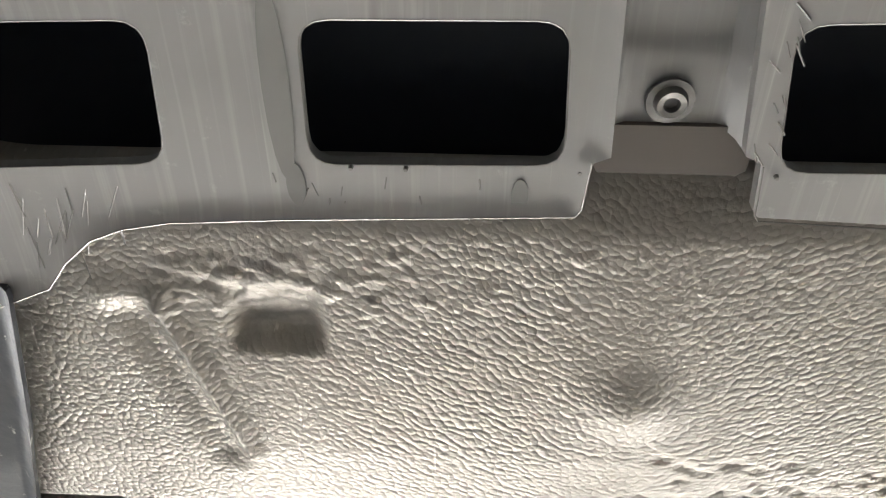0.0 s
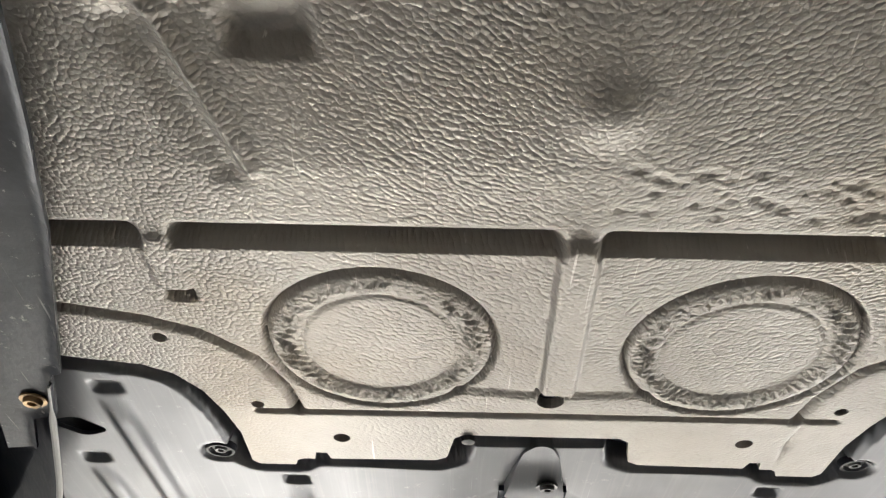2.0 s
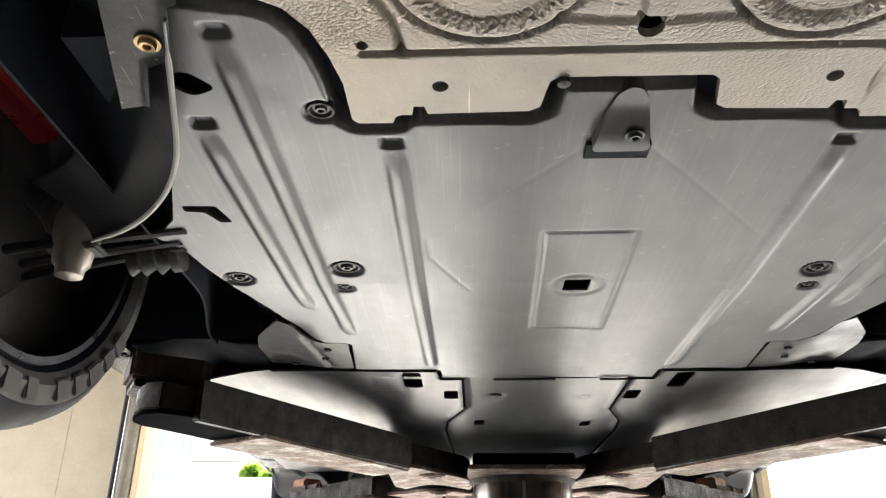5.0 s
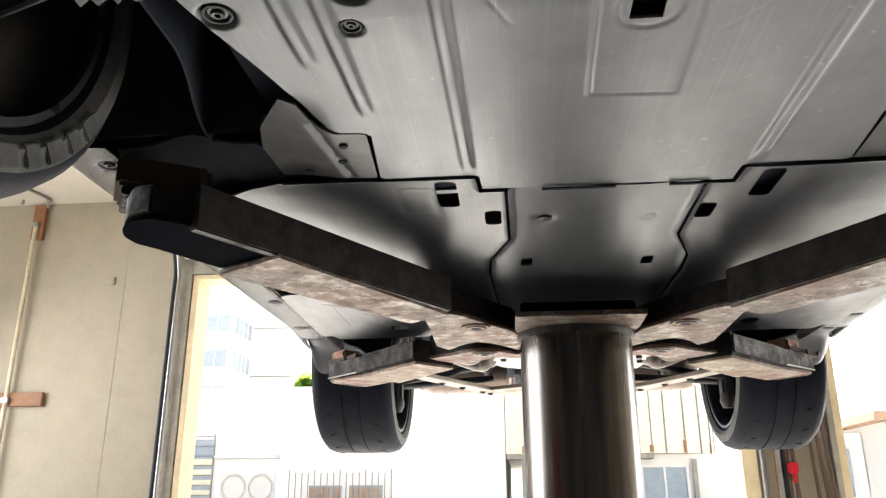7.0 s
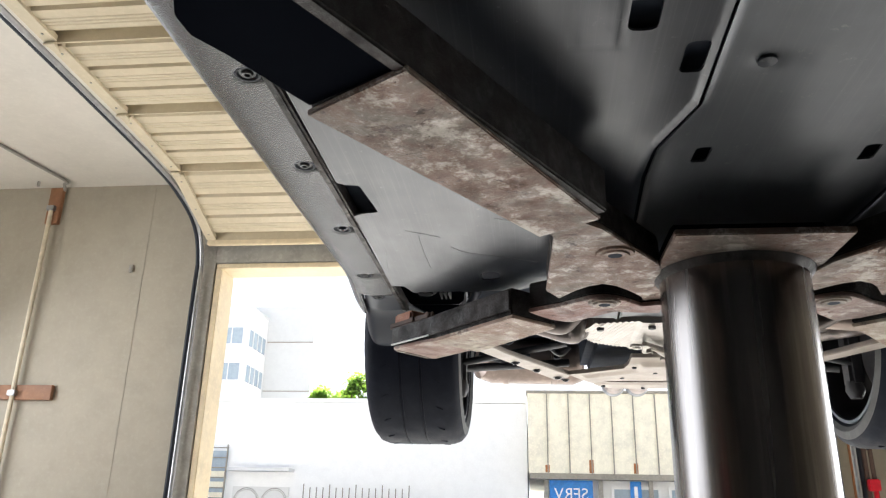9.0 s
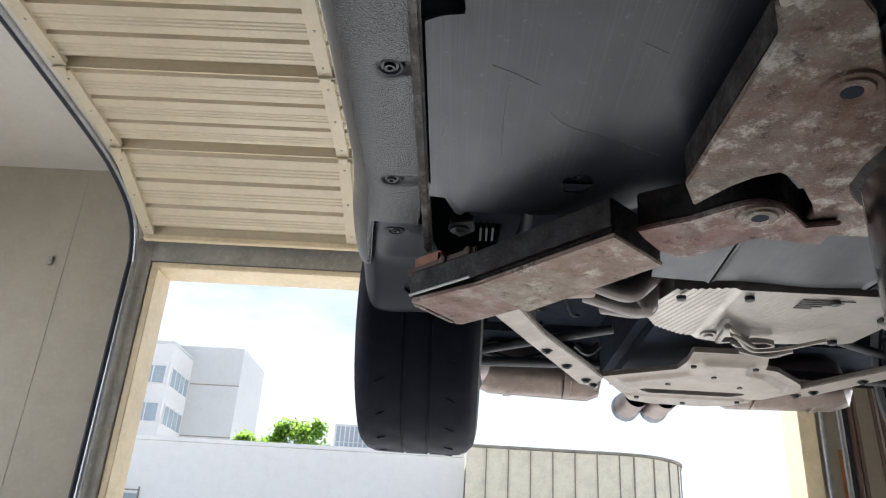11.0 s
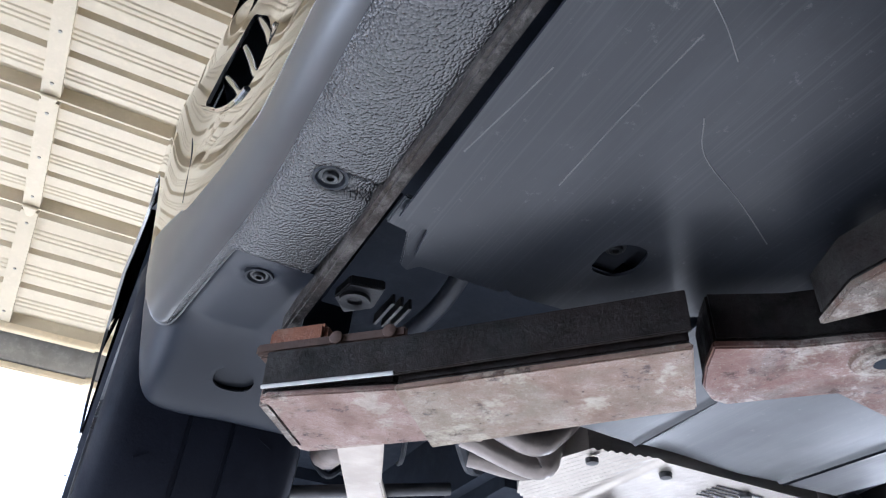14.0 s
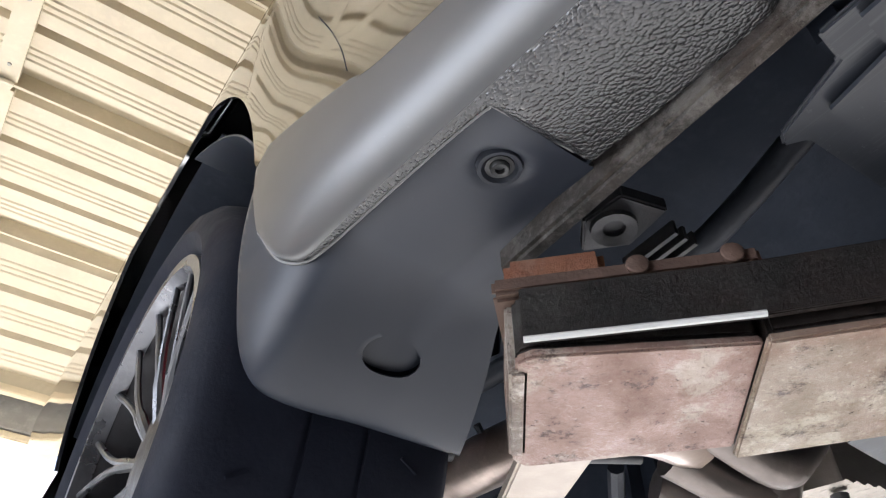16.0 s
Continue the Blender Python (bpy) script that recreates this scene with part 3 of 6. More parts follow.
def bay_door():
    """The sectional door, run back under the ceiling."""
    d = thing("sectional_door", "cream ribbed steel sectional door rolled up overhead", "door")
    x0, x1 = OPEN[0] - 0.09, OPEN[1] + 0.17
    line = [(5.88, 3.12), (5.20, 3.36), (4.49, 3.385), (3.79, 3.385), (3.09, 3.385), (2.39, 3.385)]
    def bead(a):
        return [(a, -0.014), (a + 0.006, -0.009), (a + 0.012, -0.014)]

    def groove(a):
        return [(a, -0.014), (a + 0.010, 0.016), (a + 0.026, 0.016), (a + 0.034, -0.014)]
    prof = [(0, -0.03), (0.010, -0.03), (0.012, 0.035), (0.050, 0.035), (0.085, -0.014)]
    for a, kind in ((0.115, bead), (0.140, bead), (0.165, bead), (0.235, groove), (0.32, bead), (0.345, bead), (0.37, bead), (0.445, groove), (0.53, bead), (0.555, bead), (0.58, bead)):
        prof += kind(a)
    prof += [(0.655, -0.014), (0.670, 0.012), (0.690, 0.012), (0.700, -0.02)]
    for (ya, za), (yb, zb) in zip(line, line[1:]):
        L = math.hypot(yb - ya, zb - za)
        ey, ez = (yb - ya) / L, (zb - za) / L
        b = bmesh.new()
        rows = []
        for s, h in prof:
            s = s / 0.70 * (L - 0.008)
            y, z = ya + ey * s, za + ez * s + h
            rows.append((b.verts.new((x0, y, z)), b.verts.new((x1, y, z)), b.verts.new((x0, y, z + 0.035)), b.verts.new((x1, y, z + 0.035))))
        for p, q in zip(rows, rows[1:]):
            b.faces.new((p[0], p[1], q[1], q[0]))
            b.faces.new((p[2], q[2], q[3], p[3]))
            b.faces.new((p[0], q[0], q[2], p[2]))
            b.faces.new((p[1], p[3], q[3], q[1]))
        sec = part("panel", b, "door", d, "", False)
        turn = Matrix.Translation((0, ya, za)) @ Matrix.Rotation(math.atan2(zb - za, -(yb - ya)) * -1, 4, "X")
        for x in (x0 + 0.035, -1.31, 0.08, x1 - 0.035):
            s = bmesh.new()
            box(s, (x - 0.035, 0.0, -0.034), (x + 0.035, 0.0 + 1, 0.0), 0.0)
            for v in s.verts:
                t = 0.02 + v.co.y * (L - 0.04)
                v.co.y, v.co.z = ya + ey * t, za + ez * t + v.co.z + 0.004
            part("stile", s, "door", sec, "", False)
            h = prism([(x - 0.032, yb - 0.02), (x + 0.032, yb - 0.02), (x + 0.012, yb + 0.05), (x - 0.012, yb + 0.05)], zb - 0.046, zb - 0.030, 0.003)
            tube([(x - 0.030, yb - 0.022, zb - 0.044), (x + 0.030, yb - 0.022, zb - 0.044)], 0.007, 8, h)
            part("hinge", h, "door", sec)
            for k in (0.12, 0.5, 0.88):
                part("screw", disc_lathe([(0.007, 0), (0.006, -0.005)], 8, Matrix.Translation((x, ya + ey * L * k, za + ez * L * k - 0.03))), "grime", sec)
    part("bottom_bar", boxed((x0, 5.865, 3.065), (x1, 5.905, 3.10), 0.004), "frame", d, "pale aluminium bottom bar")
    for x in (x0 - 0.05, x1 + 0.05):
        pts = bend([(x, 5.93, 0.0), (x, 5.93, 2.6), (x, 5.93, 2.95), (x, 5.80, 3.18), (x, 5.50, 3.295), (x, 5.1, 3.34), (x, 4.0, 3.36), (x, 2.2, 3.36)], 6)
        part("track", tube(pts, 0.016, 8), "track", d, "galvanised roller track")
        part("track", tube([p + Vector((-0.045 if x < 0 else 0.045, 0.03, 0.02)) for p in pts], 0.017, 8), "black", d, "dark cable run")
    return d


def wall_fittings():
    c = thing("conduit", "thin cream conduit on timber blocks", "conduit", at=(-4.0, WY, 0))
    inv = Matrix.Translation((4.0, -WY, 0))

    def add(name, b, mat, label=""):
        b.transform(inv)
        part(name, b, mat, c, label)
    add("pipe", tube([(-4.0, WY - 0.05, 0.0), (-4.0, WY - 0.05, 3.42)], 0.017, 12), "pipe")
    add("block", boxed((-4.045, WY - 0.04, 3.30), (-3.94, WY - 0.001, 3.60), 0.004), "wood", "upright brown timber block")
    add("block", boxed((-4.30, WY - 0.04, 1.945), (-3.715, WY - 0.001, 2.05), 0.004), "wood", "level brown timber block")
    for z in (3.42, 1.99):
        add("clamp", boxed((-4.03, WY - 0.075, z - 0.02), (-3.97, WY - 0.03, z + 0.02), 0.004), "track")
    cc = thing("ceiling_conduit", "thin dark conduit along the cream ceiling", "conduit")
    part("pipe", tube(bend([(-3.94, WY - 0.02, 3.585), (-3.90, WY - 0.1, 3.60), (-3.86, WY - 0.16, 3.605), (-3.95, 5.4, 3.606), (-4.3, 3.6, 3.606)]), 0.012, 8), "grime", cc)
    part("hook", tube([(-4.1, WY - 0.12, 3.58), (-4.1, WY - 0.12, 3.62)], 0.012, 8), "grime", cc)
    br = thing("wall_bracket", "small rusty bracket on the cream wall", "bracket")
    part("plate", boxed((-3.30, WY - 0.02, 2.90), (-3.27, WY - 0.001, 2.96), 0.003), "grime", br)
    part("screw", disc_lathe([(0.006, 0), (0.005, -0.006)], 8, Matrix.Translation((-3.285, WY - 0.02, 2.93)) @ Matrix.Rotation(radians(-90), 4, "X")), "track", br)
    # red crates
    for x, z in ((-3.75, 1.21), (-3.30, 1.225)):
        r = thing("storage_bin", "bright red plastic storage bin on a bench", "bin", "red bins", at=(x, 5.0, z))
        b = bmesh.new()
        for lo, hi in (((-0.2, -0.15, -0.16), (0.2, 0.15, -0.15)), ((-0.2, -0.15, -0.15), (0.2, -0.14, 0)), ((-0.2, 0.14, -0.15), (0.2, 0.15, 0)),
                       ((-0.2, -0.14, -0.15), (-0.19, 0.14, 0)), ((0.19, -0.14, -0.15), (0.2, 0.14, 0))):
            box(b, lo, hi)
        part("tub", b, "red_plastic", r, "", False)
        b = bmesh.new()
        for lo, hi in (((-0.215, -0.165, -0.022), (0.215, -0.15, 0)), ((-0.215, 0.15, -0.022), (0.215, 0.165, 0)), ((-0.215, -0.15, -0.022), (-0.2, 0.15, 0)), ((0.2, -0.15, -0.022), (0.215, 0.15, 0))):
            box(b, lo, hi, 0.003)
        part("rim", b, "red_plastic", r)
    bench = thing("workbench", "plain timber workbench against the wall", "bench", at=(-3.5, 5.0, 0))
    part("top", boxed((-0.6, -0.3, 1.0), (0.6, 0.3, 1.05), 0.004), "wood", bench)
    for x in (-0.55, 0.5):
        for y in (-0.27, 0.22):
            part("leg", boxed((x, y, 0), (x + 0.05, y + 0.05, 1.0)), "wood", bench)
    tc = thing("tool_cabinet", "tall red steel tool cabinet against the side wall", "tool cabinet", at=(-4.9, -1.3, 0))
    part("body", boxed((-0.28, -0.4, 0.08), (0.22, 0.4, 1.75), 0.01), "red_plastic", tc)
    part("plinth", boxed((-0.26, -0.38, 0.0), (0.2, 0.38, 0.079)), "black", tc)
    for k in range(7):
        dw = part("drawer", boxed((0.221, -0.37, 0.13 + k * 0.225), (0.24, 0.37, 0.33 + k * 0.225), 0.004), "red_plastic", tc)
        part("handle", boxed((0.241, -0.30, 0.285 + k * 0.225), (0.262, 0.30, 0.305 + k * 0.225), 0.004), "steel", dw, "steel grip")
    # pier: pipes, hoses and a red clip
    pp = thing("pier_pipe", "grey steel conduit on the stained pier", "conduit")
    part("pipe", tube([(1.56, WY - 0.03, 0), (1.56, WY - 0.03, CEIL)], 0.018, 10), "track", pp)
    part("stain", boxed((1.645, WY - 0.006, 0), (1.667, WY - 0.001, 2.0)), "rust_stain", pp, "rusty run down the wall")
    part("edge", boxed((2.02, WY - 0.05, 0), (2.06, WY - 0.002, CEIL - 0.5), 0.004), "grime", pp)
    for i, (a, r) in enumerate(((1.715, 0.016), (1.745, 0.014), (1.86, 0.012), (1.90, 0.012), (1.94, 0.012))):
        ho = thing("hanging_hose", "dark rubber air hose hanging on the pier", "hose", "hoses")
        part("hose", tube(bend([(a - 0.02, WY - 0.05, 3.0), (a, WY - 0.06, 2.2), (a + 0.012 * i, WY - 0.05, 1.5), (a + 0.03 * i, WY - 0.05, 0.6)]), r, 8), "pad", ho)
    cl = thing("hose_clip", "small red plastic hose clip", "clip")
    part("body", boxed((1.705, WY - 0.1, 1.42), (1.77, WY - 0.04, 1.49), 0.006), "red_plastic", cl)
    part("tail", boxed((1.735, WY - 0.09, 1.36), (1.755, WY - 0.06, 1.42), 0.003), "red_plastic", cl)


def window_part(parent, x0, x1, z0, z1, y, bars=3, mat="glass"):
    w = part("window", boxed((x0, y - 0.03, z0), (x1, y + 0.02, z1)), mat, parent, "", False)
    b = bmesh.new()
    t = 0.05
    for lo, hi in (((x0 - t, y - 0.07, z0 - t), (x1 + t, y - 0.031, z0)), ((x0 - t, y - 0.07, z1), (x1 + t, y - 0.031, z1 + t)),
                   ((x0 - t, y - 0.07, z0), (x0, y - 0.031, z1)), ((x1, y - 0.07, z0), (x1 + t, y - 0.031, z1))):
        box(b, lo, hi)
    for i in range(1, bars):
        x = x0 + (x1 - x0) * i / bars
        box(b, (x - 0.02, y - 0.06, z0), (x + 0.02, y - 0.031, z1))
    part("frame", b, "facade", w, "", False)
    return w


def street():
    Y = 16.0
    # low white building across the street
    h = thing("white_building", "low white stucco building across the street", "building")
    part("wall", boxed((-14, Y, -0.1), (-0.40, Y + 8, 3.42)), "white_wall", h, "", False)
    part("parapet", boxed((-14.05, Y - 0.05, 3.425), (-0.42, Y + 0.25, 3.50), 0.01), "white_wall", h)
    for x0 in (-6.95,):
        g = part("window", boxed((x0, Y - 0.03, 0.7), (x0 + 0.62, Y - 0.002, 2.45)), "glass", h, "", False)
        for i in range(7):
            part("blind", boxed((x0 + 0.02, Y - 0.07, 0.75 + i * 0.2), (x0 + 0.60, Y - 0.035, 0.86 + i * 0.2)), "fascia", g)
        b = bmesh.new()
        for i in range(11):
            tube([(x0 - 0.04, Y - 0.16, 0.6 + 0.19 * i), (x0 + 0.68, Y - 0.16, 0.6 + 0.19 * i)], 0.012, 6, b)
        for x in (x0, x0 + 0.66):
            tube([(x, Y - 0.16, 0.55), (x, Y - 0.16, 2.56)], 0.016, 6, b)
        part("grille", b, "iron", h, "iron window grille")
    dr = part("door", boxed((-6.15, Y - 0.04, -0.05), (-5.02, Y - 0.002, 1.78)), "facade", h, "pale double door with arched mouldings")
    for x in (-5.86, -5.30):
        part("arch", lathe([(0.22, 0), (0.24, -0.02), (0.26, 0)], 24, Matrix.Translation((x, Y - 0.05, 1.50)) @ Matrix.Rotation(radians(90), 4, "X")), "iron", dr)
        part("panel", boxed((x - 0.2, Y - 0.06, 0.2), (x + 0.2, Y - 0.041, 1.2), 0.008), "facade", dr)
    part("canopy", boxed((-6.2, Y - 0.35, 2.06), (-4.95, Y - 0.002, 2.12)), "facade", h)
    for x0 in (-4.32, -3.5):
        g = part("window", boxed((x0, Y - 0.03, 0.3), (x0 + 0.66, Y - 0.002, 1.54)), "glass", h, "", False)
        for i in range(6):
            part("slat", boxed((x0 + 0.03 + i * 0.105, Y - 0.06, 0.32), (x0 + 0.09 + i * 0.105, Y - 0.034, 1.5)), "trim", g)
    b = bmesh.new()
    for i in range(17):
        x = -4.68 + i * 0.128
        tube([(x, Y - 0.2, 0.2), (x, Y - 0.2, 1.78 + (0.06 if i % 4 == 0 else 0))], 0.010, 6, b)
    for z in (0.4, 1.2):
        tube([(-4.7, Y - 0.2, z), (-2.6, Y - 0.2, z)], 0.014, 6, b)
    part("grille", b, "iron", h, "upright iron window grille")
    # shop with the stained fascia
    s = thing("corner_shop", "shop with a rust-stained cream fascia and rounded corner", "building")
    pts = [(-0.38, Y - 0.4), (2.4, Y - 0.4)] + [(2.4 + 1.4 * math.sin(a), Y + 1.0 - 1.4 * math.cos(a)) for a in (0.2, 0.4, 0.6, 0.8, 1.0, 1.2, 1.4, 1.57)] + [(3.8, Y + 8), (-0.38, Y + 8)]
    part("fascia", prism(pts, 2.10, 3.56), "fascia", s, "", False)
    part("capping", prism([(x - 0.03, y - 0.05) for x, y in pts[:2]] + [(x + 0.05, y - 0.03) for x, y in pts[2:]], 3.565, 3.61), "iron", s, "", False)
    for i in range(12):
        if i < 7:
            at = Matrix.Translation((-0.02 + i * 0.40, Y - 0.4, 0))
        else:
            a = (i - 6.4) * 0.29
            at = Matrix.Translation((2.4 + 1.4 * math.sin(a), Y + 1.0 - 1.4 * math.cos(a), 0)) @ Matrix.Rotation(a, 4, "Z")
        part("seam", boxed((-0.010, -0.024, 2.10), (0.010, -0.002, 3.55), 0.0, at), "iron", s, "", False)
        if i % 2 == 0:
            part("stain", boxed((-0.05, -0.008, 2.11), (0.03, -0.003, 2.24 + 0.05 * (i % 3)), 0.0, at), "rust_stain", s, "rust run under a seam", False)
    part("shopfront", boxed((0.0, Y, -0.1), (3.6, Y + 7.9, 2.095)), "facade", s, "", False)
    part("band", boxed((-0.36, Y - 0.39, 2.0), (2.4, Y - 0.05, 2.098)), "iron", s, "", False)
    for x in (-0.05, 0.95, 1.86, 3.2):
        part("post", boxed((x - 0.04, Y - 0.08, 0), (x + 0.04, Y - 0.002, 2.0)), "grime", s, "", False)
    for x0 in (1.14, 2.18):
        window_part(s, x0 + 0.05, x0 + 0.85, 0.2, 1.85, Y, 2)
    sg = thing("blue_sign", "blue shop sign with white mirrored letters SERV", "sign", at=(0.40, Y - 0.10, 1.74))
    part("board", boxed((-0.40, -0.02, -0.37), (0.40, 0.02, 0.25), 0.004), "blue", sg)
    cu = bpy.data.curves.new("letters", "FONT")
    cu.body, cu.size, cu.align_x, cu.align_y, cu.extrude = "SERV", 0.29, "CENTER", "CENTER", 0.004
    tmp = bpy.data.objects.new("tmp", cu)
    me = bpy.data.meshes.new_from_object(tmp)
    bpy.data.objects.remove(tmp)
    bm = bmesh.new()
    bm.from_mesh(me)
    bm.transform(Matrix.Translation((0.0, -0.026, 0.0)) @ Matrix.Rotation(radians(90), 4, "X") @ Matrix.Diagonal((-1, 1, 1, 1)))
    part("letters", bm, "white", sg, "white block letters", False)
    s2 = thing("blue_sign", "narrow blue shop sign with a white bar", "sign", at=(1.58, Y - 0.10, 1.74))
    part("board", boxed((-0.10, -0.02, -0.37), (0.10, 0.02, 0.25), 0.004), "blue", s2)
    part("bar", boxed((-0.03, -0.03, -0.2), (0.03, -0.021, 0.16)), "white", s2)
    # tall offices behind
    o = thing("office_block", "pale grey office block with banded windows", "building")
    part("tower", boxed((-24, 34, 0), (-13.25, 36.75, 10.5)), "facade", o, "", False)
    part("coping", boxed((-24.05, 33.95, 10.505), (-13.20, 36.7, 10.62)), "office", o, "", False)
    part("wing", boxed((-16, 36.76, 0), (-10.9, 41, 11.25)), "office", o, "", False)
    for z in (4.6, 7.0, 9.4):
        part("wall_joint", boxed((-13.2, 36.72, z), (-10.88, 36.757, z + 0.04)), "iron", o, "", False)
    for z in (3.80, 5.44, 7.08, 8.73):
        for x in (-22.0, -19.4, -17.0, -15.0):
            window_part(o, x, x + 1.6, z, z + 0.76, 34.0, 3)
        w = part("window", boxed((-13.27, 34.25, z), (-13.22, 36.55, z + 0.76)), "glass", o, "", False)
        for y in (34.22, 34.80, 35.38, 35.96, 36.52):
            part("mullion", boxed((-13.235, y, z - 0.04), (-13.19, y + 0.05, z + 0.80)), "facade", w, "", False)
    # roof unit
    a = thing("rooftop_unit", "grey louvred air handler on the roof", "air handler", at=(-2.71, 17.2, 3.42))
    part("housing", boxed((-0.37, 0, 0), (0.37, 0.75, 0.73), 0.01), "office", a)
    part("grille_recess", boxed((-0.34, -0.004, 0.04), (0.34, -0.001, 0.69)), "glass", a, "grey-blue coil behind the bars")
    for i in range(8):
        part("louvre", boxed((-0.34 + i * 0.094, -0.03, 0.05), (-0.322 + i * 0.094, -0.005, 0.69)), "office", a)
    part("crossbar", boxed((-0.34, -0.032, 0.36), (0.34, -0.03, 0.375)), "office", a)
    rv = thing("roof_vent", "rusty ribbed turbine vent lying behind the parapet", "vent", at=(-5.78, 17.2, 3.50))
    part("duct", tube([(-0.26 + 0.03 * k, 0, 0.08) for k in range(18)], [0.085 if k % 2 else 0.105 for k in range(18)], 14), "rust_stain", rv)
    part("cradle", boxed((-0.2, -0.06, -0.08), (0.2, 0.06, 0.0)), "iron", rv)
    # right-hand house
    r = thing("corner_house", "cream house with an orange roof edge and balcony", "building")
    part("wall", boxed((6.6, 15.5, -0.1), (13, 22, 2.62)), "facade", r, "", False)
    part("roof_edge", boxed((6.3, 15.2, 2.625), (13, 22.2, 2.78)), "trim", r, "", False)
    part("porch", boxed((5.75, 16.6, -0.1), (6.58, 20, 2.5)), "white_wall", r, "", False)
    window_part(r, 7.1, 8.0, 1.2, 2.2, 15.5, 2)
    window_part(r, 5.9, 6.3, 1.3, 2.2, 16.6, 1)
    b = bmesh.new()
    for i in range(6):
        tube([(6.5, 15.2, 0.6 + i * 0.14), (9.5, 15.2, 0.6 + i * 0.14)], 0.016, 6, b)
    for i in range(5):
        tube([(6.5 + i * 0.7, 15.2, 0.0), (6.5 + i * 0.7, 15.2, 1.32)], 0.02, 6, b)
    part("railing", b, "white", r)
    # trees beyond the roof
    rng = random.Random(4)
    for at, w, top in (((-4.66, 22.0), 0.72, 5.12), ((-5.68, 22.2), 0.66, 4.88), ((-6.40, 22.4), 0.28, 4.62)):
        t = thing("tree", "leafy green street tree behind the white roof", "tree", "trees", at=(at[0], at[1], 0))
        tr = bmesh.new()
        tube([(0, 0, -0.1), (0.05, 0, 1.5), (0, 0.05, 3.0), (0.1, 0, top - 0.6)], [0.16, 0.13, 0.1, 0.04], 8, tr)
        tips = []
        for k in range(12):
            a_ = k * 2.4
            e = Vector((math.cos(a_) * w * rng.uniform(0.4, 0.85), math.sin(a_) * w * 0.6, top - rng.uniform(0.08, 0.95)))
            tube([(0, 0, 2.3 + 0.1 * k), tuple(e * 0.6 + Vector((0, 0, 1.1))), tuple(e)], [0.05, 0.035, 0.012], 6, tr)
            tips.append(e)
        part("trunk", tr, "bark", t)
        verts, faces = [], []
        for k in range(2600):
            e = tips[k % len(tips)]
            p = e + Vector((rng.gauss(0, 0.17 * w), rng.gauss(0, 0.16), rng.gauss(0, 0.10)))
            q = Euler((rng.uniform(-1, 1), rng.uniform(-1, 1), rng.uniform(0, 6.3))).to_matrix()
            s_ = rng.uniform(0.09, 0.16)
            n0 = len(verts)
            for c_ in ((-0.5, 0, 0), (0, -0.3, 0.06), (0.6, 0, 0), (0, 0.3, 0.06)):
                verts.append(tuple(p + q @ (Vector(c_) * s_)))
            faces.append((n0, n0 + 1, n0 + 2, n0 + 3))
        me = bpy.data.meshes.new("crown")
        me.from_pydata(verts, [], faces)
        me.materials.append(M["leaf"])
        cr = new("crown", me)
        cr.parent = t


build_workshop()
bay_door()
wall_fittings()
street()


# ---- the car on the lift ----
CX = 0.083                                 # middle line of the car


def zu(y):
    """Height of the flat underside along the car."""
    return np.interp(y, [-0.5, 0.2, 0.35, 0.67, 1.08, 1.5, 2.6, 3.0], [1.86, 1.812, 1.793, 1.775, 1.748, 1.742, 1.718, 1.718])


def mir(pts):
    return [(2 * CX - p[0], *p[1:]) for p in pts][::-1]


def bell(d, w):
    return np.exp(-(d / w) ** 2)


def step(d, a, b):
    t = np.clip((d - a) / (b - a), 0, 1)
    return t * t * (3 - 2 * t)


def ring(x, y, r, n=14, ry=None):
    return [(x + r * math.cos(2 * math.pi * i / n), y + (ry or r) * math.sin(2 * math.pi * i / n)) for i in range(n)]


def bolt(parent, x, y, z, r=0.013, mat="dark_bolt", cup=True, name="bolt", tilt=None):
    """A washer-headed socket bolt seen from below."""
    m = Matrix.Translation((x, y, z)) @ (tilt or Matrix())
    b = disc_lathe([(r * 0.30, -r * 0.10), (r * 0.34, -r * 0.42), (r * 0.58, -r * 0.46), (r * 0.66, -r * 0.35), (r * 0.70, -r * 0.12), (r * 0.98, -r * 0.12), (r, 0.0)], 18, m)
    o = part(name, b, mat, parent)
    if cup:
        c = lathe([(r * 1.05, -0.0005), (r * 1.25, -0.004), (r * 1.5, -0.004), (r * 1.62, 0.002)], 20, m)
        part("cup", c, "black", o)
    return o


car = thing("sports_car", "black low sports car raised on a workshop lift", "car")


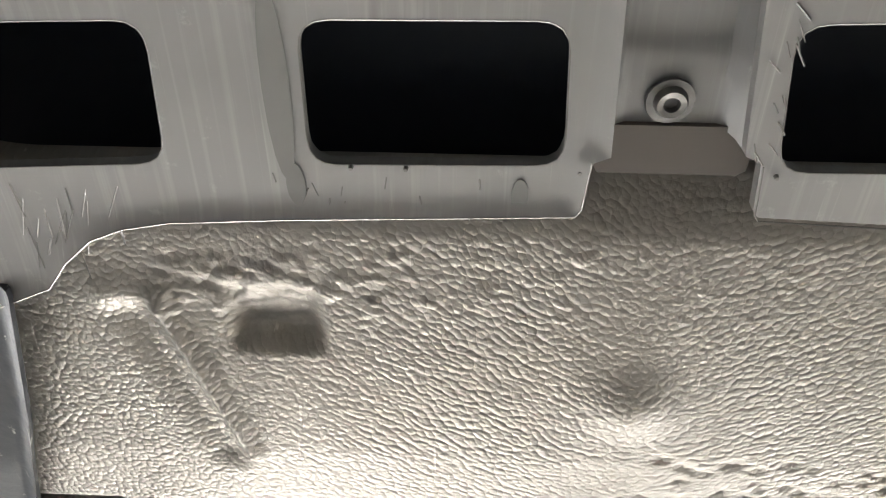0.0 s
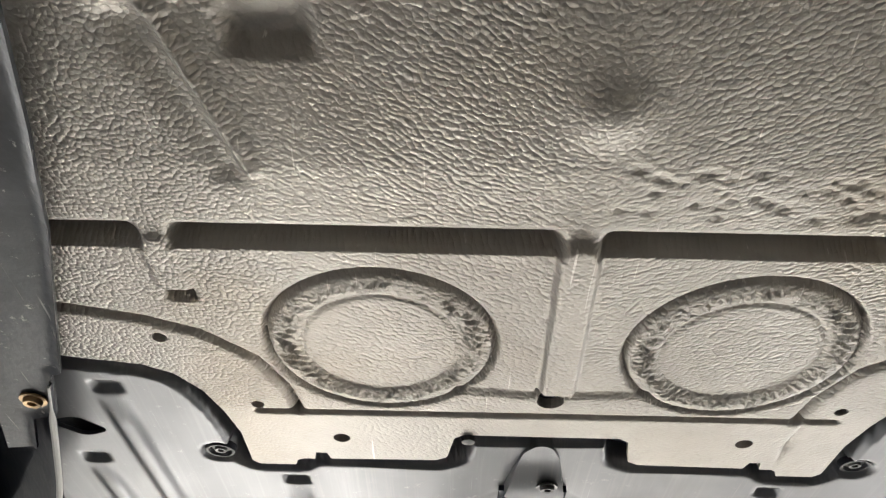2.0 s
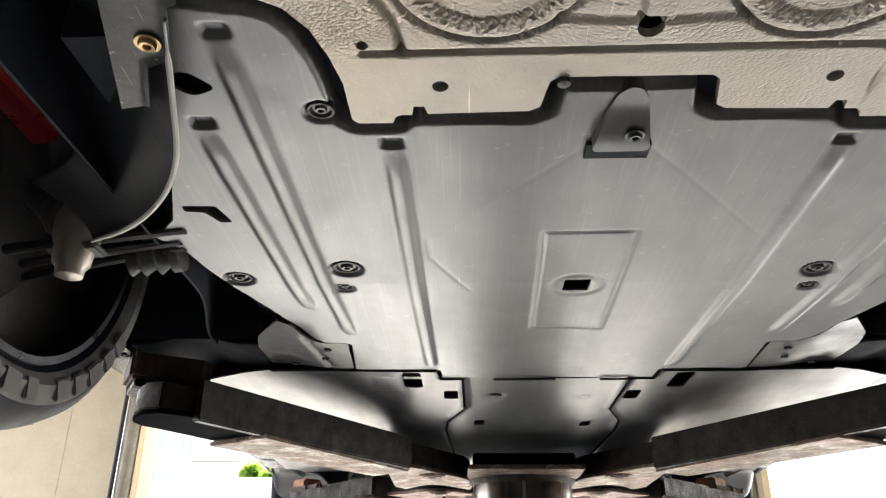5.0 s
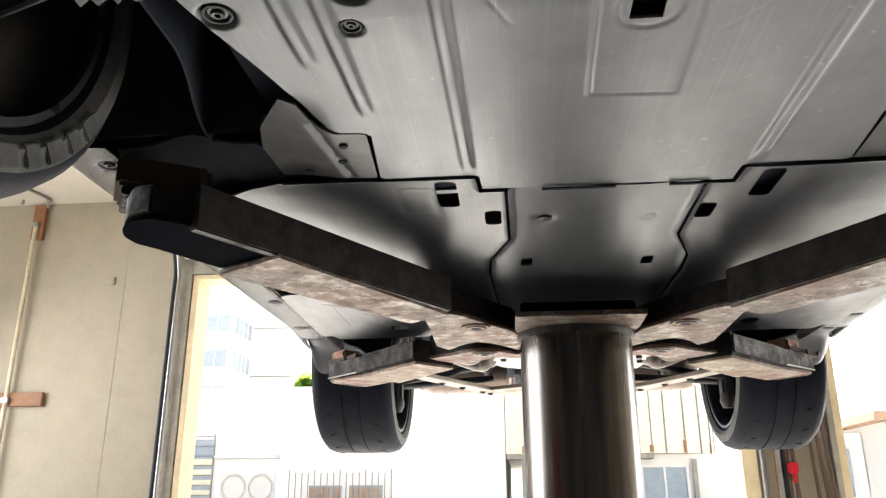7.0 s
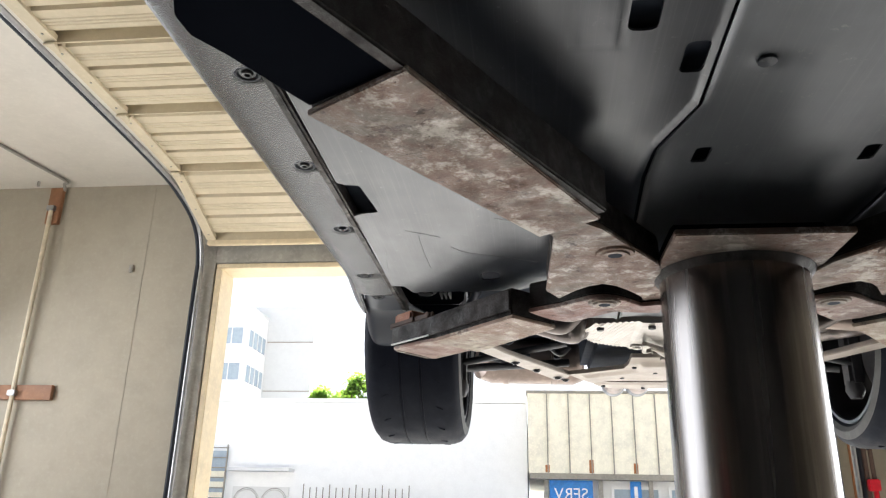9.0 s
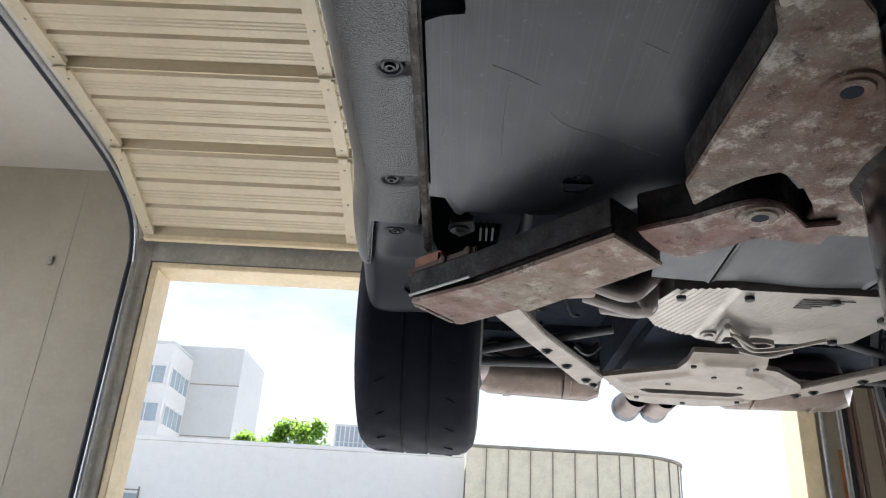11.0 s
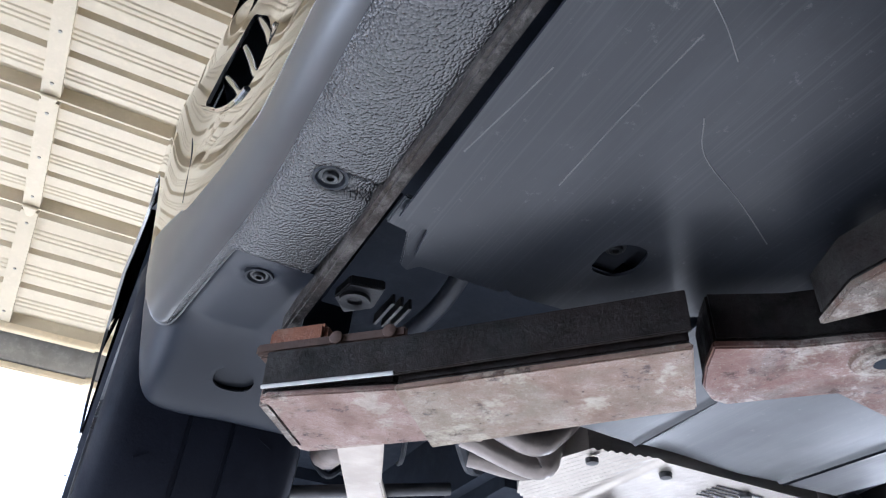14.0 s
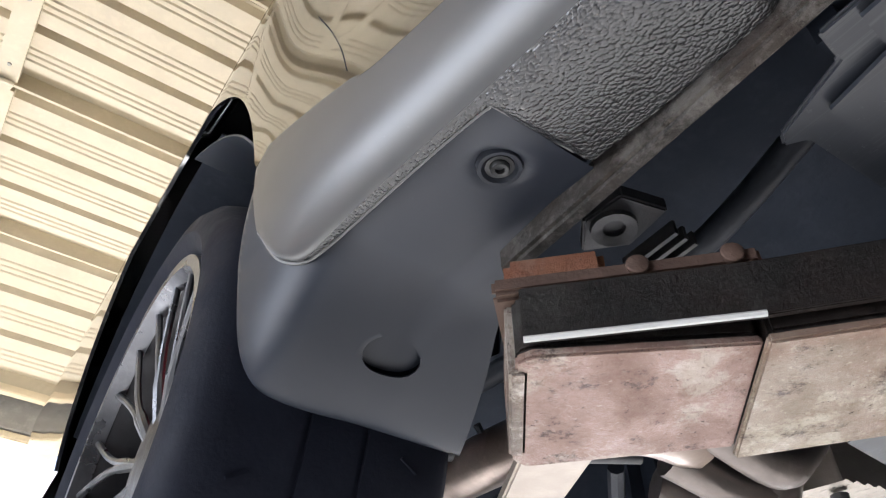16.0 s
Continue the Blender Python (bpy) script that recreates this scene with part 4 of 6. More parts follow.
def front_plate():
    left = [(-0.52, 0.33), (-0.30, 0.275), (-0.215, 0.247), (-0.187, 0.235), (-0.176, 0.221), (-0.162, 0.209), (-0.147, 0.203), (-0.126, 0.199), (-0.078, 0.196),
            (0.044, 0.191), (0.046, 0.188), (0.048, 0.166), (0.055, 0.163), (0.050, 0.05), (0.050, -0.30)]
    inner = [(-0.52, -0.30)]
    out = inner + left
    h1 = rounded([(-0.063, 0.112), (0.035, 0.111), (0.038, 0.169), (-0.064, 0.171)], 0.012)
    h2 = rounded([(-0.215, 0.116), (-0.118, 0.113), (-0.122, 0.172), (-0.215, 0.177)], 0.012)
    h0 = rounded([(-0.063, -0.02), (0.035, -0.02), (0.038, 0.075), (-0.064, 0.077)], 0.012)

    def place(u, v):
        d, _, _ = near(left, u, v, False)
        z = zu(v) - 0.010 - 0.003 * bell(d, 0.004) + 0.05 * step(-u, 0.26, 0.55)
        return u, v, z
    a = part("front_plate", sheet(out, 0.004, place, [h1, h2, h0], 0.006), "bumper", car, "scuffed grey front lip with rectangular openings")
    far = [(2 * 0.081 - x, y) for x, y in out[1:-3]] + [(0.107, 0.163), (0.099, 0.09), (0.095, -0.30), (2 * 0.081 + 0.52, -0.30)]
    g1 = rounded([(0.113, 0.111), (0.212, 0.108), (0.216, 0.169), (0.121, 0.170)], 0.012)
    b = part("front_plate", sheet(far, 0.004, place, [g1, mir(h2), mir(h0)], 0.006), "bumper", car, "scuffed grey front lip with rectangular openings")
    # steel beads painting the highlight along the cut edges
    for line, owner, loop in ((left[1:-3], a, False), (far[:-4], b, False), (h1, a, True), (h2, a, True), (g1, b, True)):
        pts = [(x, y, float(zu(y)) - 0.0128 + 0.003 * loop) for x, y in (line + line[:1] if loop else line)]
        part("edge_highlight", tube(pts, 0.0004, 5), "steel", owner, "steel bead painting the edge highlight")
    # raised fold beside the fixing channel
    ch = sheet([(0.046, -0.3), (0.099, -0.3), (0.103, 0.09), (0.112, 0.168), (0.104, 0.160), (0.060, 0.160), (0.047, 0.170)], 0.004,
               lambda u, v: (u, v, zu(v) + 0.006 - 0.014 * step(np.abs(u - 0.079 - 0.04 * (v - 0.13)), 0.019, 0.031) + 0.003 * step(-v, -0.128, -0.122)), (), 0.004)
    c = part("fixing_channel", ch, "bumper", car, "folded channel with a socket bolt")
    bolt(c, 0.078, 0.1475, float(zu(0.147)) + 0.004, 0.0098, "steel", False)
    tg = sheet(rounded([(0.050, 0.158), (0.115, 0.158), (0.114, 0.180), (0.052, 0.180)], 0.003), 0.004, lambda u, v: (u, v, zu(v) + 0.003), (), 0.004)
    part("tongue", tg, "tongue", car, "brown backing strip")
    for x in (0.121, 0.044, -0.047, -0.025):
        part("burr", disc_lathe([(0.0012, 0), (0.0008, -0.002)], 6, Matrix.Translation((x, 0.1715, float(zu(0.17)) - 0.010))), "steel", a)
    for x, y, w, h in ((-0.073, 0.138, 0.0055, 0.040), (-0.070, 0.180, 0.004, 0.010), (0.021, 0.183, 0.0035, 0.008)):
        part("rub_mark", sheet(ring(x, y, w, 16, h), 0.002, lambda u, v: (u, v, zu(v) - 0.0108), (), 0.0004), "rubbed", a, "dark rubbed streak")
    rs = random.Random(12)
    for k in range(46):
        if k < 22:
            x, y, l, t = rs.uniform(-0.19, -0.145), rs.uniform(0.19, 0.225), rs.uniform(0.008, 0.022), rs.uniform(-0.5, 0.1)
        elif k < 34:
            x, y, l, t = rs.uniform(0.108, 0.118), rs.uniform(0.105, 0.165), rs.uniform(0.004, 0.010), rs.uniform(0.2, 0.9)
        else:
            x, y, l, t = rs.uniform(-0.10, 0.05), rs.uniform(0.176, 0.19), rs.uniform(0.003, 0.007), rs.uniform(-0.5, 0.5)
        pts = [(x + q * l * math.sin(t), y + q * l * math.cos(t), float(zu(y + q * l * math.cos(t))) - 0.0103) for q in (-0.5, 0.5)]
        part("scuff", tube(pts, rs.uniform(0.00018, 0.00045), 4), "steel" if k % 4 else "rubbed", a if x < 0.1 else b)
    part("splitter", prism([(-0.78, 0.10), (-0.52, 0.33), (-0.33, 0.30), (-0.345, 0.475), (-0.55, 0.455), (-0.80, 0.42)], 1.80, 1.83, 0.004), "bumper", car, "grey corner of the front lip")
    # dark sheet behind the openings paints in the cavity's shade
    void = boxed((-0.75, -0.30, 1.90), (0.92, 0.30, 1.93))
    part("cavity_shade", void, "liner", car, "dark sheet standing in for the shaded cavity behind the openings")
    return a


SEAM = [(-0.30, 0.482), (-0.269, 0.486), (-0.217, 0.498), (-0.18, 0.513), (-0.145, 0.545), (-0.127, 0.585), (-0.121, 0.622)]
TRAY_EDGE = [(-0.33, 0.54), (-0.289, 0.547), (-0.234, 0.556), (-0.212, 0.568), (-0.195, 0.592), (-0.184, 0.625), (-0.177, 0.66), (-0.176, 0.712), (-0.170, 0.718), (-0.137, 0.718),
             (-0.134, 0.709), (-0.128, 0.706), (-0.118, 0.706), (-0.116, 0.694), (-0.106, 0.694), (-0.103, 0.705), (-0.008, 0.703), (0.002, 0.697), (0.008, 0.662), (0.016, 0.656)]


def undertray():
    out = [(-0.33, 0.184), (-0.33, 0.50)] + TRAY_EDGE + mir(TRAY_EDGE) + mir([(-0.33, 0.184), (-0.33, 0.50)])
    spots = [(-0.21, 0.52, 0.006), (-0.154, 0.612, 0.0055), (-0.09, 0.666, 0.0075), (0.084, 0.597, 0.011), (0.257, 0.660, 0.0075), (0.318, 0.603, 0.0055), (0.376, 0.52, 0.006)]
    holes = [ring(x, y, r) for x, y, r in spots]
    rng = np.random.default_rng(3)
    bubbles = np.array([(-0.130, 0.243, 0.004), (-0.118, 0.247, 0.003), (-0.110, 0.236, 0.0055), (-0.099, 0.240, 0.005), (-0.087, 0.237, 0.006), (-0.076, 0.241, 0.005), (-0.065, 0.244, 0.004), (-0.122, 0.233, 0.004), (-0.058, 0.236, 0.0035), (-0.141, 0.237, 0.003)])
    small = np.random.default_rng(8)
    run = small.uniform(0, 1, 90) ** 1.3
    bubbles = np.concatenate([bubbles, np.stack([-0.15 + 0.30 * run, 0.220 + 0.036 * small.uniform(0, 1, 90), (0.0040 - 0.0018 * run) * small.uniform(0.6, 1.0, 90)], 1)])
    n, (bx, by, br) = len(bubbles), bubbles.T
    n2 = 46
    px, py, pr = rng.uniform(0.10, 0.30, n2), rng.uniform(0.345, 0.385, n2), rng.uniform(0.0020, 0.0034, n2)

    waves = [(rng.integers(40, 95), rng.uniform(0, 6.28), rng.uniform(-1300, 1300)) for _ in range(18)]

    def crimp(a, r):
        return 0.00030 * sum(np.sin(f * a + p + q * (r - 0.07)) for f, p, q in waves)

    def place(u, v):
        z = zu(v) + 0.0
        gaps = step(np.abs(u + 0.184), 0.006, 0.016) * step(np.abs(u - CX), 0.008, 0.020) * step(np.abs(u - 0.35), 0.006, 0.016)
        z = z + 0.020 * step(0.4205 - v, 0, 0.005) * step(v, 0.394, 0.418) * gaps
        for cx in (-0.048, 2 * CX + 0.048):
            r = np.hypot(u - cx, (v - 0.524) * 0.99)
            a = np.arctan2(v - 0.524, u - cx)
            z = z - 0.0018 * bell(r - 0.0705, 0.0085) - crimp(a, r) * bell(r - 0.069, 0.0080) + 0.008 * bell(r - 0.0835, 0.0023) + 0.0018 * bell(r - 0.0580, 0.0020)
        z = z - 0.0058 * bell(np.hypot(u - 0.085, v - 0.311), 0.019)
        pocket = step(0.027 - np.abs(u + 0.090), 0, 0.014) * step(0.282 - v, 0, 0.010) * step(v, 0.232, 0.272)
        z = z + 0.012 * pocket
        for (x0, y0, x1, y1, w, hgt) in ((-0.145, 0.252, -0.112, 0.352, 0.0045, -0.006), (-0.158, 0.262, -0.126, 0.352, 0.010, 0.005), (-0.17, 0.247, -0.145, 0.247, 0.009, -0.003)):
            d, _, _ = near([(x0, y0), (x1, y1)], u, v, False)
            z = z + hgt * bell(d, w)
        d, _, _ = near([(CX, 0.42), (CX + 0.004, 0.578)], u, v, False)
        z = z - 0.007 * step(0.016 - d, 0, 0.006)
        d, _, _ = near([(-0.184, 0.42), (-0.182, 0.455)], u, v, False)
        z = z - 0.003 * step(0.014 - d, 0, 0.006)
        z = z + 0.020 * step(0.011 - np.abs(u + 0.181), 0, 0.004) * step(0.008 - np.abs(v - 0.468), 0, 0.004)
        z = z + 0.018 * step(0.013 - np.abs(u - CX), 0, 0.004) * step(0.006 - np.abs(v - 0.583), 0, 0.003)
        for s in (SEAM, mir(SEAM)):
            d, _, _ = near(s, u, v, False)
            z = z + 0.009 * bell(d, 0.0034)
        d, _, _ = near([(-0.155, 0.6225), (0.32, 0.6195)], u, v, False)
        z = z + 0.011 * bell(d, 0.0022)
        d, _, _ = near([(0.01, 0.583), (CX, 0.589), (0.16, 0.583)], u, v, False)
        z = z + 0.0035 * bell(d, 0.005)
        z = z + 0.004 * bell(np.abs(u - 0.295) + np.abs(v - 0.66) * 0.1, 0.003) * step(v, 0.58, 0.6)
        dome = np.zeros_like(z)
        for k in range(n):
            m = (np.abs(u - bx[k]) < 0.012) & (np.abs(v - by[k]) < 0.012)
            if m.any():
                dome[m] = np.maximum(dome[m], 0.40 * np.sqrt(np.clip(br[k] ** 2 - ((u[m] - bx[k]) * 0.8) ** 2 - (v[m] - by[k]) ** 2, 0, None)))
        z = z - dome
        for k in range(n2):
            m = (np.abs(u - px[k]) < 0.012) & (np.abs(v - py[k]) < 0.012)
            if m.any():
                z[m] += 0.6 * pr[k] * bell(np.hypot((u[m] - px[k]) * 0.7, v[m] - py[k]), pr[k])
        z = z + 0.03 * step(-u, 0.19, 0.30) * step(0.30 - v, 0, 0.1) + 0.02 * step(0.215 - v, 0, 0.05)
        # upward sweep behind the lip, added to shade the tray's front
        rise = 0.5 * 0.8 * np.clip(0.37 - v, 0, None) ** 2
        return u * (1 + rise / 0.26), v * (1 + rise / 0.26), z + rise
    t = part("undertray", sheet(out, 0.0017, place, holes, 0.009), "tray", car, "dusty beige pebbled fleece undertray with pressed rings", True, 80)
    # dark discs above the holes stand in for the shade inside them
    for x, y, r in spots:
        part("hole_dark", disc_lathe([(r * 1.6, 0.024), (r * 1.6, 0.026)], 14, Matrix.Translation((x, y, float(zu(y))))), "void", t)
    part("crumb", disc_lathe([(0.007, 0.0), (0.006, -0.004), (0.002, -0.005)], 9, Matrix.Translation((0.020, 0.661, float(zu(0.66))))), "dark_bolt", t, "lump of dark mastic")
    # guard strip along the wheel opening
    edge = [(-0.205, 0.235), (-0.219, 0.315), (-0.236, 0.388), (-0.287, 0.546), (-0.295, 0.549), (-0.313, 0.608), (-0.335, 0.616), (-0.353, 0.670), (-0.382, 0.675), (-0.335, 0.50), (-0.30, 0.36), (-0.285, 0.235)]
    g = part("guard_strip", sheet(edge, 0.004, lambda u, v: (u, v, zu(v) - 0.012 - 0.004 * bell(near(edge[:8], u, v, False)[0], 0.003)), (), 0.004), "guard", car, "dusty dark metal guard strip with pale chips")
    bolt(g, -0.325, 0.589, float(zu(0.589)) - 0.013, 0.011, "brass", False)


def main_pan():
    L = [(-0.30, 0.50), (-0.318, 0.600), (-0.340, 0.655), (-0.388, 0.818), (-0.415, 0.900), (-0.452, 0.944), (-0.427, 0.975), (-0.415, 1.026), (-0.368, 1.166), (-0.345, 1.244),
         (-0.338, 1.29), (-0.326, 1.324), (-0.310, 1.340), (-0.275, 1.343), (-0.266, 1.352), (-0.278, 1.492), (-0.270, 1.499), (-0.134, 1.497), (-0.120, 1.504), (-0.118, 1.554)]
    out = L + mir(L)
    sq = [(0.065, 1.072), (0.101, 1.071), (0.101, 1.110), (0.065, 1.110)]
    slots = [rounded([(-0.345, 0.650), (-0.315, 0.640), (-0.292, 0.665), (-0.318, 0.676)], 0.01), rounded([(-0.395, 0.868), (-0.355, 0.868), (-0.345, 0.905), (-0.360, 0.905), (-0.372, 0.882), (-0.395, 0.880)], 0.003)]
    bolts = [(-0.205, 0.704, 0.0115), (-0.38, 1.062, 0.015), (-0.228, 1.034, 0.016), (-0.240, 1.096, 0.011), (0.371, 0.704, 0.0115), (0.394, 1.045, 0.016), (0.402, 1.100, 0.011), (0.546, 1.062, 0.015)]
    ribs = [[(-0.274, 0.600), (-0.2585, 1.306)], [(-0.322, 0.72), (-0.303, 1.185)], [(-0.142, 0.762), (-0.1355, 1.492)]]
    ribs = ribs + [mir(r) for r in ribs]
    edge = TRAY_EDGE + mir(TRAY_EDGE)

    def place(u, v):
        z = zu(v) + 0.002
        d, _, _ = near(edge, u, v, False)
        z = z + 0.085 * np.maximum(1 - step(d, 0.008, 0.020), inside([(-0.33, 0.40)] + edge + [(0.50, 0.40)], u, v)) * step(0.80 - v, 0, 0.05)
        for r in ribs:
            d, qx, qy = near(r, u, v, False)
            e = np.minimum(np.abs(qy - r[0][1]), np.abs(qy - r[-1][1]))
            z = z - 0.0045 * step(0.014 - d, 0, 0.010) * step(e, -0.001, 0.05)
            z = z + 0.006 * step(0.012 - np.abs(u - (r[0][0] if r[0][1] < 1 else r[-1][0])), 0, 0.003) * step(0.009 - np.abs(v - min(r[0][1], r[-1][1]) + 0.006), 0, 0.003)
        for x, y, r in bolts:
            z = z + 0.010 * step(r * 1.5 - np.hypot(u - x, v - y), 0, 0.006)
        d, _, _ = near([(0.026, 0.938), (0.138, 0.938), (0.143, 1.272), (0.034, 1.270)], u, v)
        z = z + 0.002 * bell(d, 0.0028)
        d = np.hypot((u - 0.084), (v - 1.092))
        z = z + 0.0018 * bell(d - 0.034, 0.004)
        for line in ([(0.055, 0.76), (0.02, 0.80), (-0.115, 0.955), (-0.117, 1.0), (-0.065, 1.105)], [(0.112, 0.76), (0.15, 0.80), (0.285, 0.95), (0.28, 1.02), (0.17, 1.14)]):
            d, _, _ = near(line, u, v, False)
            z = z + 0.0008 * bell(d, 0.0015)
        z = z + 0.010 * step(-u, 0.31, 0.36) * step(v, 1.22, 1.3) + 0.0015 * np.sin(u * 17 + 1) * np.sin(v * 6)
        return u, v, z
    p = part("main_pan", sheet(out, 0.0032, place, [sq] + slots + [mir(s) for s in slots], 0.004), "pan", car, "scratched grey aluminium floor pan with pressed ribs", True, 80)
    for x, y, r in bolts:
        bolt(p, x, y, float(zu(y)) + 0.008, r * 0.75, "dark_bolt", True)
    tab = sheet(rounded([(0.070, 0.680), (0.082, 0.668), (0.094, 0.672), (0.102, 0.690), (0.113, 0.752), (0.055, 0.753)], 0.008), 0.003,
                lambda u, v: (u, v, zu(v) - 0.002 - 0.010 * step(v, 0.69, 0.745)), (), 0.012)
    tb = part("tab", tab, "pan", car, "raised fixing tab")
    # dark box painting the shadow along the tab's rear edge
    part("slot", boxed((0.052, 0.7525, float(zu(0.75)) - 0.0045), (0.116, 0.778, float(zu(0.75)) + 0.0015)), "void", tb)
    bolt(tb, 0.0945, 0.729, float(zu(0.73)) - 0.010, 0.010, "dark_bolt", False)
    # dark sheet added behind the square opening to keep it black
    hat = sheet([(0.067, 1.074), (0.099, 1.073), (0.099, 1.108), (0.067, 1.108)], 0.01, lambda u, v: (u, v, zu(v) + 0.022), (), 0.002)
    part("drain_recess", hat, "void", car)
    # satin bracket panel behind the wheel
    for pts in ([(-0.437, 1.494), (-0.440, 1.394), (-0.425, 1.335), (-0.372, 1.250), (-0.352, 1.262), (-0.342, 1.318), (-0.318, 1.345), (-0.273, 1.348), (-0.283, 1.497)],):
        for q in (pts, mir(pts)):
            b = part("bracket_panel", sheet(q, 0.005, lambda u, v: (u, v, zu(v) + 0.004 + 0.010 * step(np.abs(u - CX), 0.40, 0.50) + 0.005 * bell(near([(-0.345, 1.32), (-0.325, 1.49)], u, v, False)[0], 0.006)), (), 0.004), "bracket", car, "dark satin bracket panel")
    for sgn in (1, -1):
        for x, y in ((-0.313, 1.380), (-0.325, 1.43), (-0.385, 1.46)):
            part("grommet", disc_lathe([(0.007, -0.001), (0.006, -0.003)], 12, Matrix.Translation((CX + sgn * (x - CX), y, float(zu(y)) + 0.004))), "void", car)


SCRATCHES = [[(-0.564, 2.241), (-0.53, 2.258), (-0.498, 2.278)], [(-0.479, 2.336), (-0.445, 2.371), (-0.37, 2.402), (-0.298, 2.436)], [(-0.538, 2.467), (-0.541, 2.37), (-0.54, 2.272)], [(-0.639, 2.472), (-0.623, 2.354)], [(-0.381, 2.184), (-0.345, 2.203)]]


def floor_panels():
    """The flat panels between the front pan and the engine bay."""
    L = [(-0.650, 1.60), (-0.650, 2.02), (-0.637, 2.03), (-0.612, 2.035), (-0.600, 2.15), (-0.630, 2.155), (-0.650, 2.165), (-0.650, 2.585), (-0.616, 2.588), (-0.607, 2.636), (-0.486, 2.640), (-0.476, 2.648), (-0.346, 2.643), (-0.262, 2.575),
         (-0.255, 2.56), (-0.20, 2.90), (-0.080, 2.91), (-0.115, 2.30), (-0.128, 2.02), (-0.122, 1.925), (-0.118, 1.912), (-0.084, 1.808), (-0.080, 1.795), (-0.082, 1.5595), (-0.1235, 1.5595), (-0.1275, 1.5025), (-0.286, 1.5045), (-0.44, 1.502), (-0.50, 1.52)]
    hs = [rounded([(-0.196, 1.520), (-0.160, 1.520), (-0.160, 1.628), (-0.196, 1.628)], 0.012), rounded([(-0.120, 1.655), (-0.090, 1.652), (-0.090, 1.722), (-0.120, 1.722)], 0.01),
          rounded([(-0.435, 2.525), (-0.415, 2.508), (-0.390, 2.508), (-0.380, 2.545), (-0.395, 2.568), (-0.428, 2.568)], 0.012), rounded([(-0.445, 2.00), (-0.425, 2.0), (-0.425, 2.03), (-0.445, 2.03)], 0.004)]

    def place(u, v):
        z = zu(v) + 0.003
        d, _, _ = near(L[16:28], u, v, False)
        d2, _, _ = near(mir(L[16:28]), u, v, False)
        z = z - 0.004 * bell(np.minimum(d, d2), 0.004)
        for c in (-0.41, 2 * CX + 0.41):
            z = z + 0.004 * bell(np.hypot(u - c, (v - 2.54) * 0.8), 0.04)
            d, _, _ = near([(c + 0.15, 1.55), (c + 0.21, 1.55), (c + 0.21, 1.66), (c + 0.15, 1.66)], u, v)
            z = z + 0.0015 * bell(d, 0.002)
        z = z + 0.002 * np.sin(u * 13) * np.sin(v * 5 + 1)
        return u, v, z
    for o, h in ((L, hs), (mir(L), [mir(k) for k in hs])):
        p = part("floor_panel", sheet(o, 0.006, place, h, 0.004), "floor_panel", car, "scratched dark grey flat floor panel")
        s = 1 if o is L else -1
        # dark sheets added behind the holes so they read as shaded
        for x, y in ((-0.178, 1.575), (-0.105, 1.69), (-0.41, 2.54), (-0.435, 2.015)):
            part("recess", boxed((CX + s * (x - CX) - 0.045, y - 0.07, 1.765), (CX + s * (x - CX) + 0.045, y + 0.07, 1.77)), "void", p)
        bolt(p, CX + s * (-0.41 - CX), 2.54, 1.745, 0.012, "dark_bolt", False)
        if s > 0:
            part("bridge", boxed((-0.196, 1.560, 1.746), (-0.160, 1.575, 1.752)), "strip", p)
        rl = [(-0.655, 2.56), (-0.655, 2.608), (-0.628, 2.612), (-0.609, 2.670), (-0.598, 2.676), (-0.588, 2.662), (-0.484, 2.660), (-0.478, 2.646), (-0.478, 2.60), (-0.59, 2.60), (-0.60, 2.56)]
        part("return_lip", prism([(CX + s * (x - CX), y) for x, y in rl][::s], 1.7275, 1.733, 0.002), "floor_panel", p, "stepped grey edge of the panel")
        # dark sheet that keeps the notch by the sill black
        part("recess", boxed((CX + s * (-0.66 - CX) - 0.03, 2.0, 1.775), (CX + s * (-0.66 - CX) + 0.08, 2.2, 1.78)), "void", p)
    I = [(-0.0765, 1.5595), (-0.0745, 1.798), (-0.1165, 1.922), (-0.1215, 2.02), (-0.109, 2.30), (-0.074, 2.91)]
    out = I + mir(I)
    h = [rounded([(-0.055, 1.935), (-0.030, 1.935), (-0.032, 1.985), (-0.057, 1.985)], 0.006)]
    h.append(mir(h[0]))

    def place2(u, v):
        z = zu(v) + 0.004 - 0.005 * bell(near(I, u, v, False)[0], 0.005) - 0.005 * bell(near(mir(I), u, v, False)[0], 0.005)
        for x in (-0.011, 2 * CX + 0.011):
            z = z + 0.004 * bell(np.hypot(u - x, v - 1.708), 0.016)
        return u, v, z + 0.003 * np.sin(u * 20 + 2)
    p = part("centre_panel", sheet(out, 0.006, place2, h, 0.004), "tunnel", car, "scratched grey tunnel panel between the floor panels")
    for x in (-0.011, 2 * CX + 0.011):
        part("rivet", disc_lathe([(0.013, 0.0), (0.012, -0.003), (0.004, -0.004)], 16, Matrix.Translation((x, 1.708, 1.745))), "floor_panel", p)
    # the same dark backing for the tunnel panel's holes
    for x in (-0.044, 2 * CX + 0.044):
        part("recess", boxed((x - 0.03, 1.92, 1.765), (x + 0.03, 2.0, 1.77)), "void", p)
    # long bare scratches
    for pts in SCRATCHES:
        part("scratch", tube([(x, y, float(zu(y)) + 0.0030 + 0.002 * math.sin(x * 13) * math.sin(y * 5 + 1)) for x, y, _ in bend([(x, y, 0) for x, y in pts], 5)], 0.0007, 5), "scratch", car)
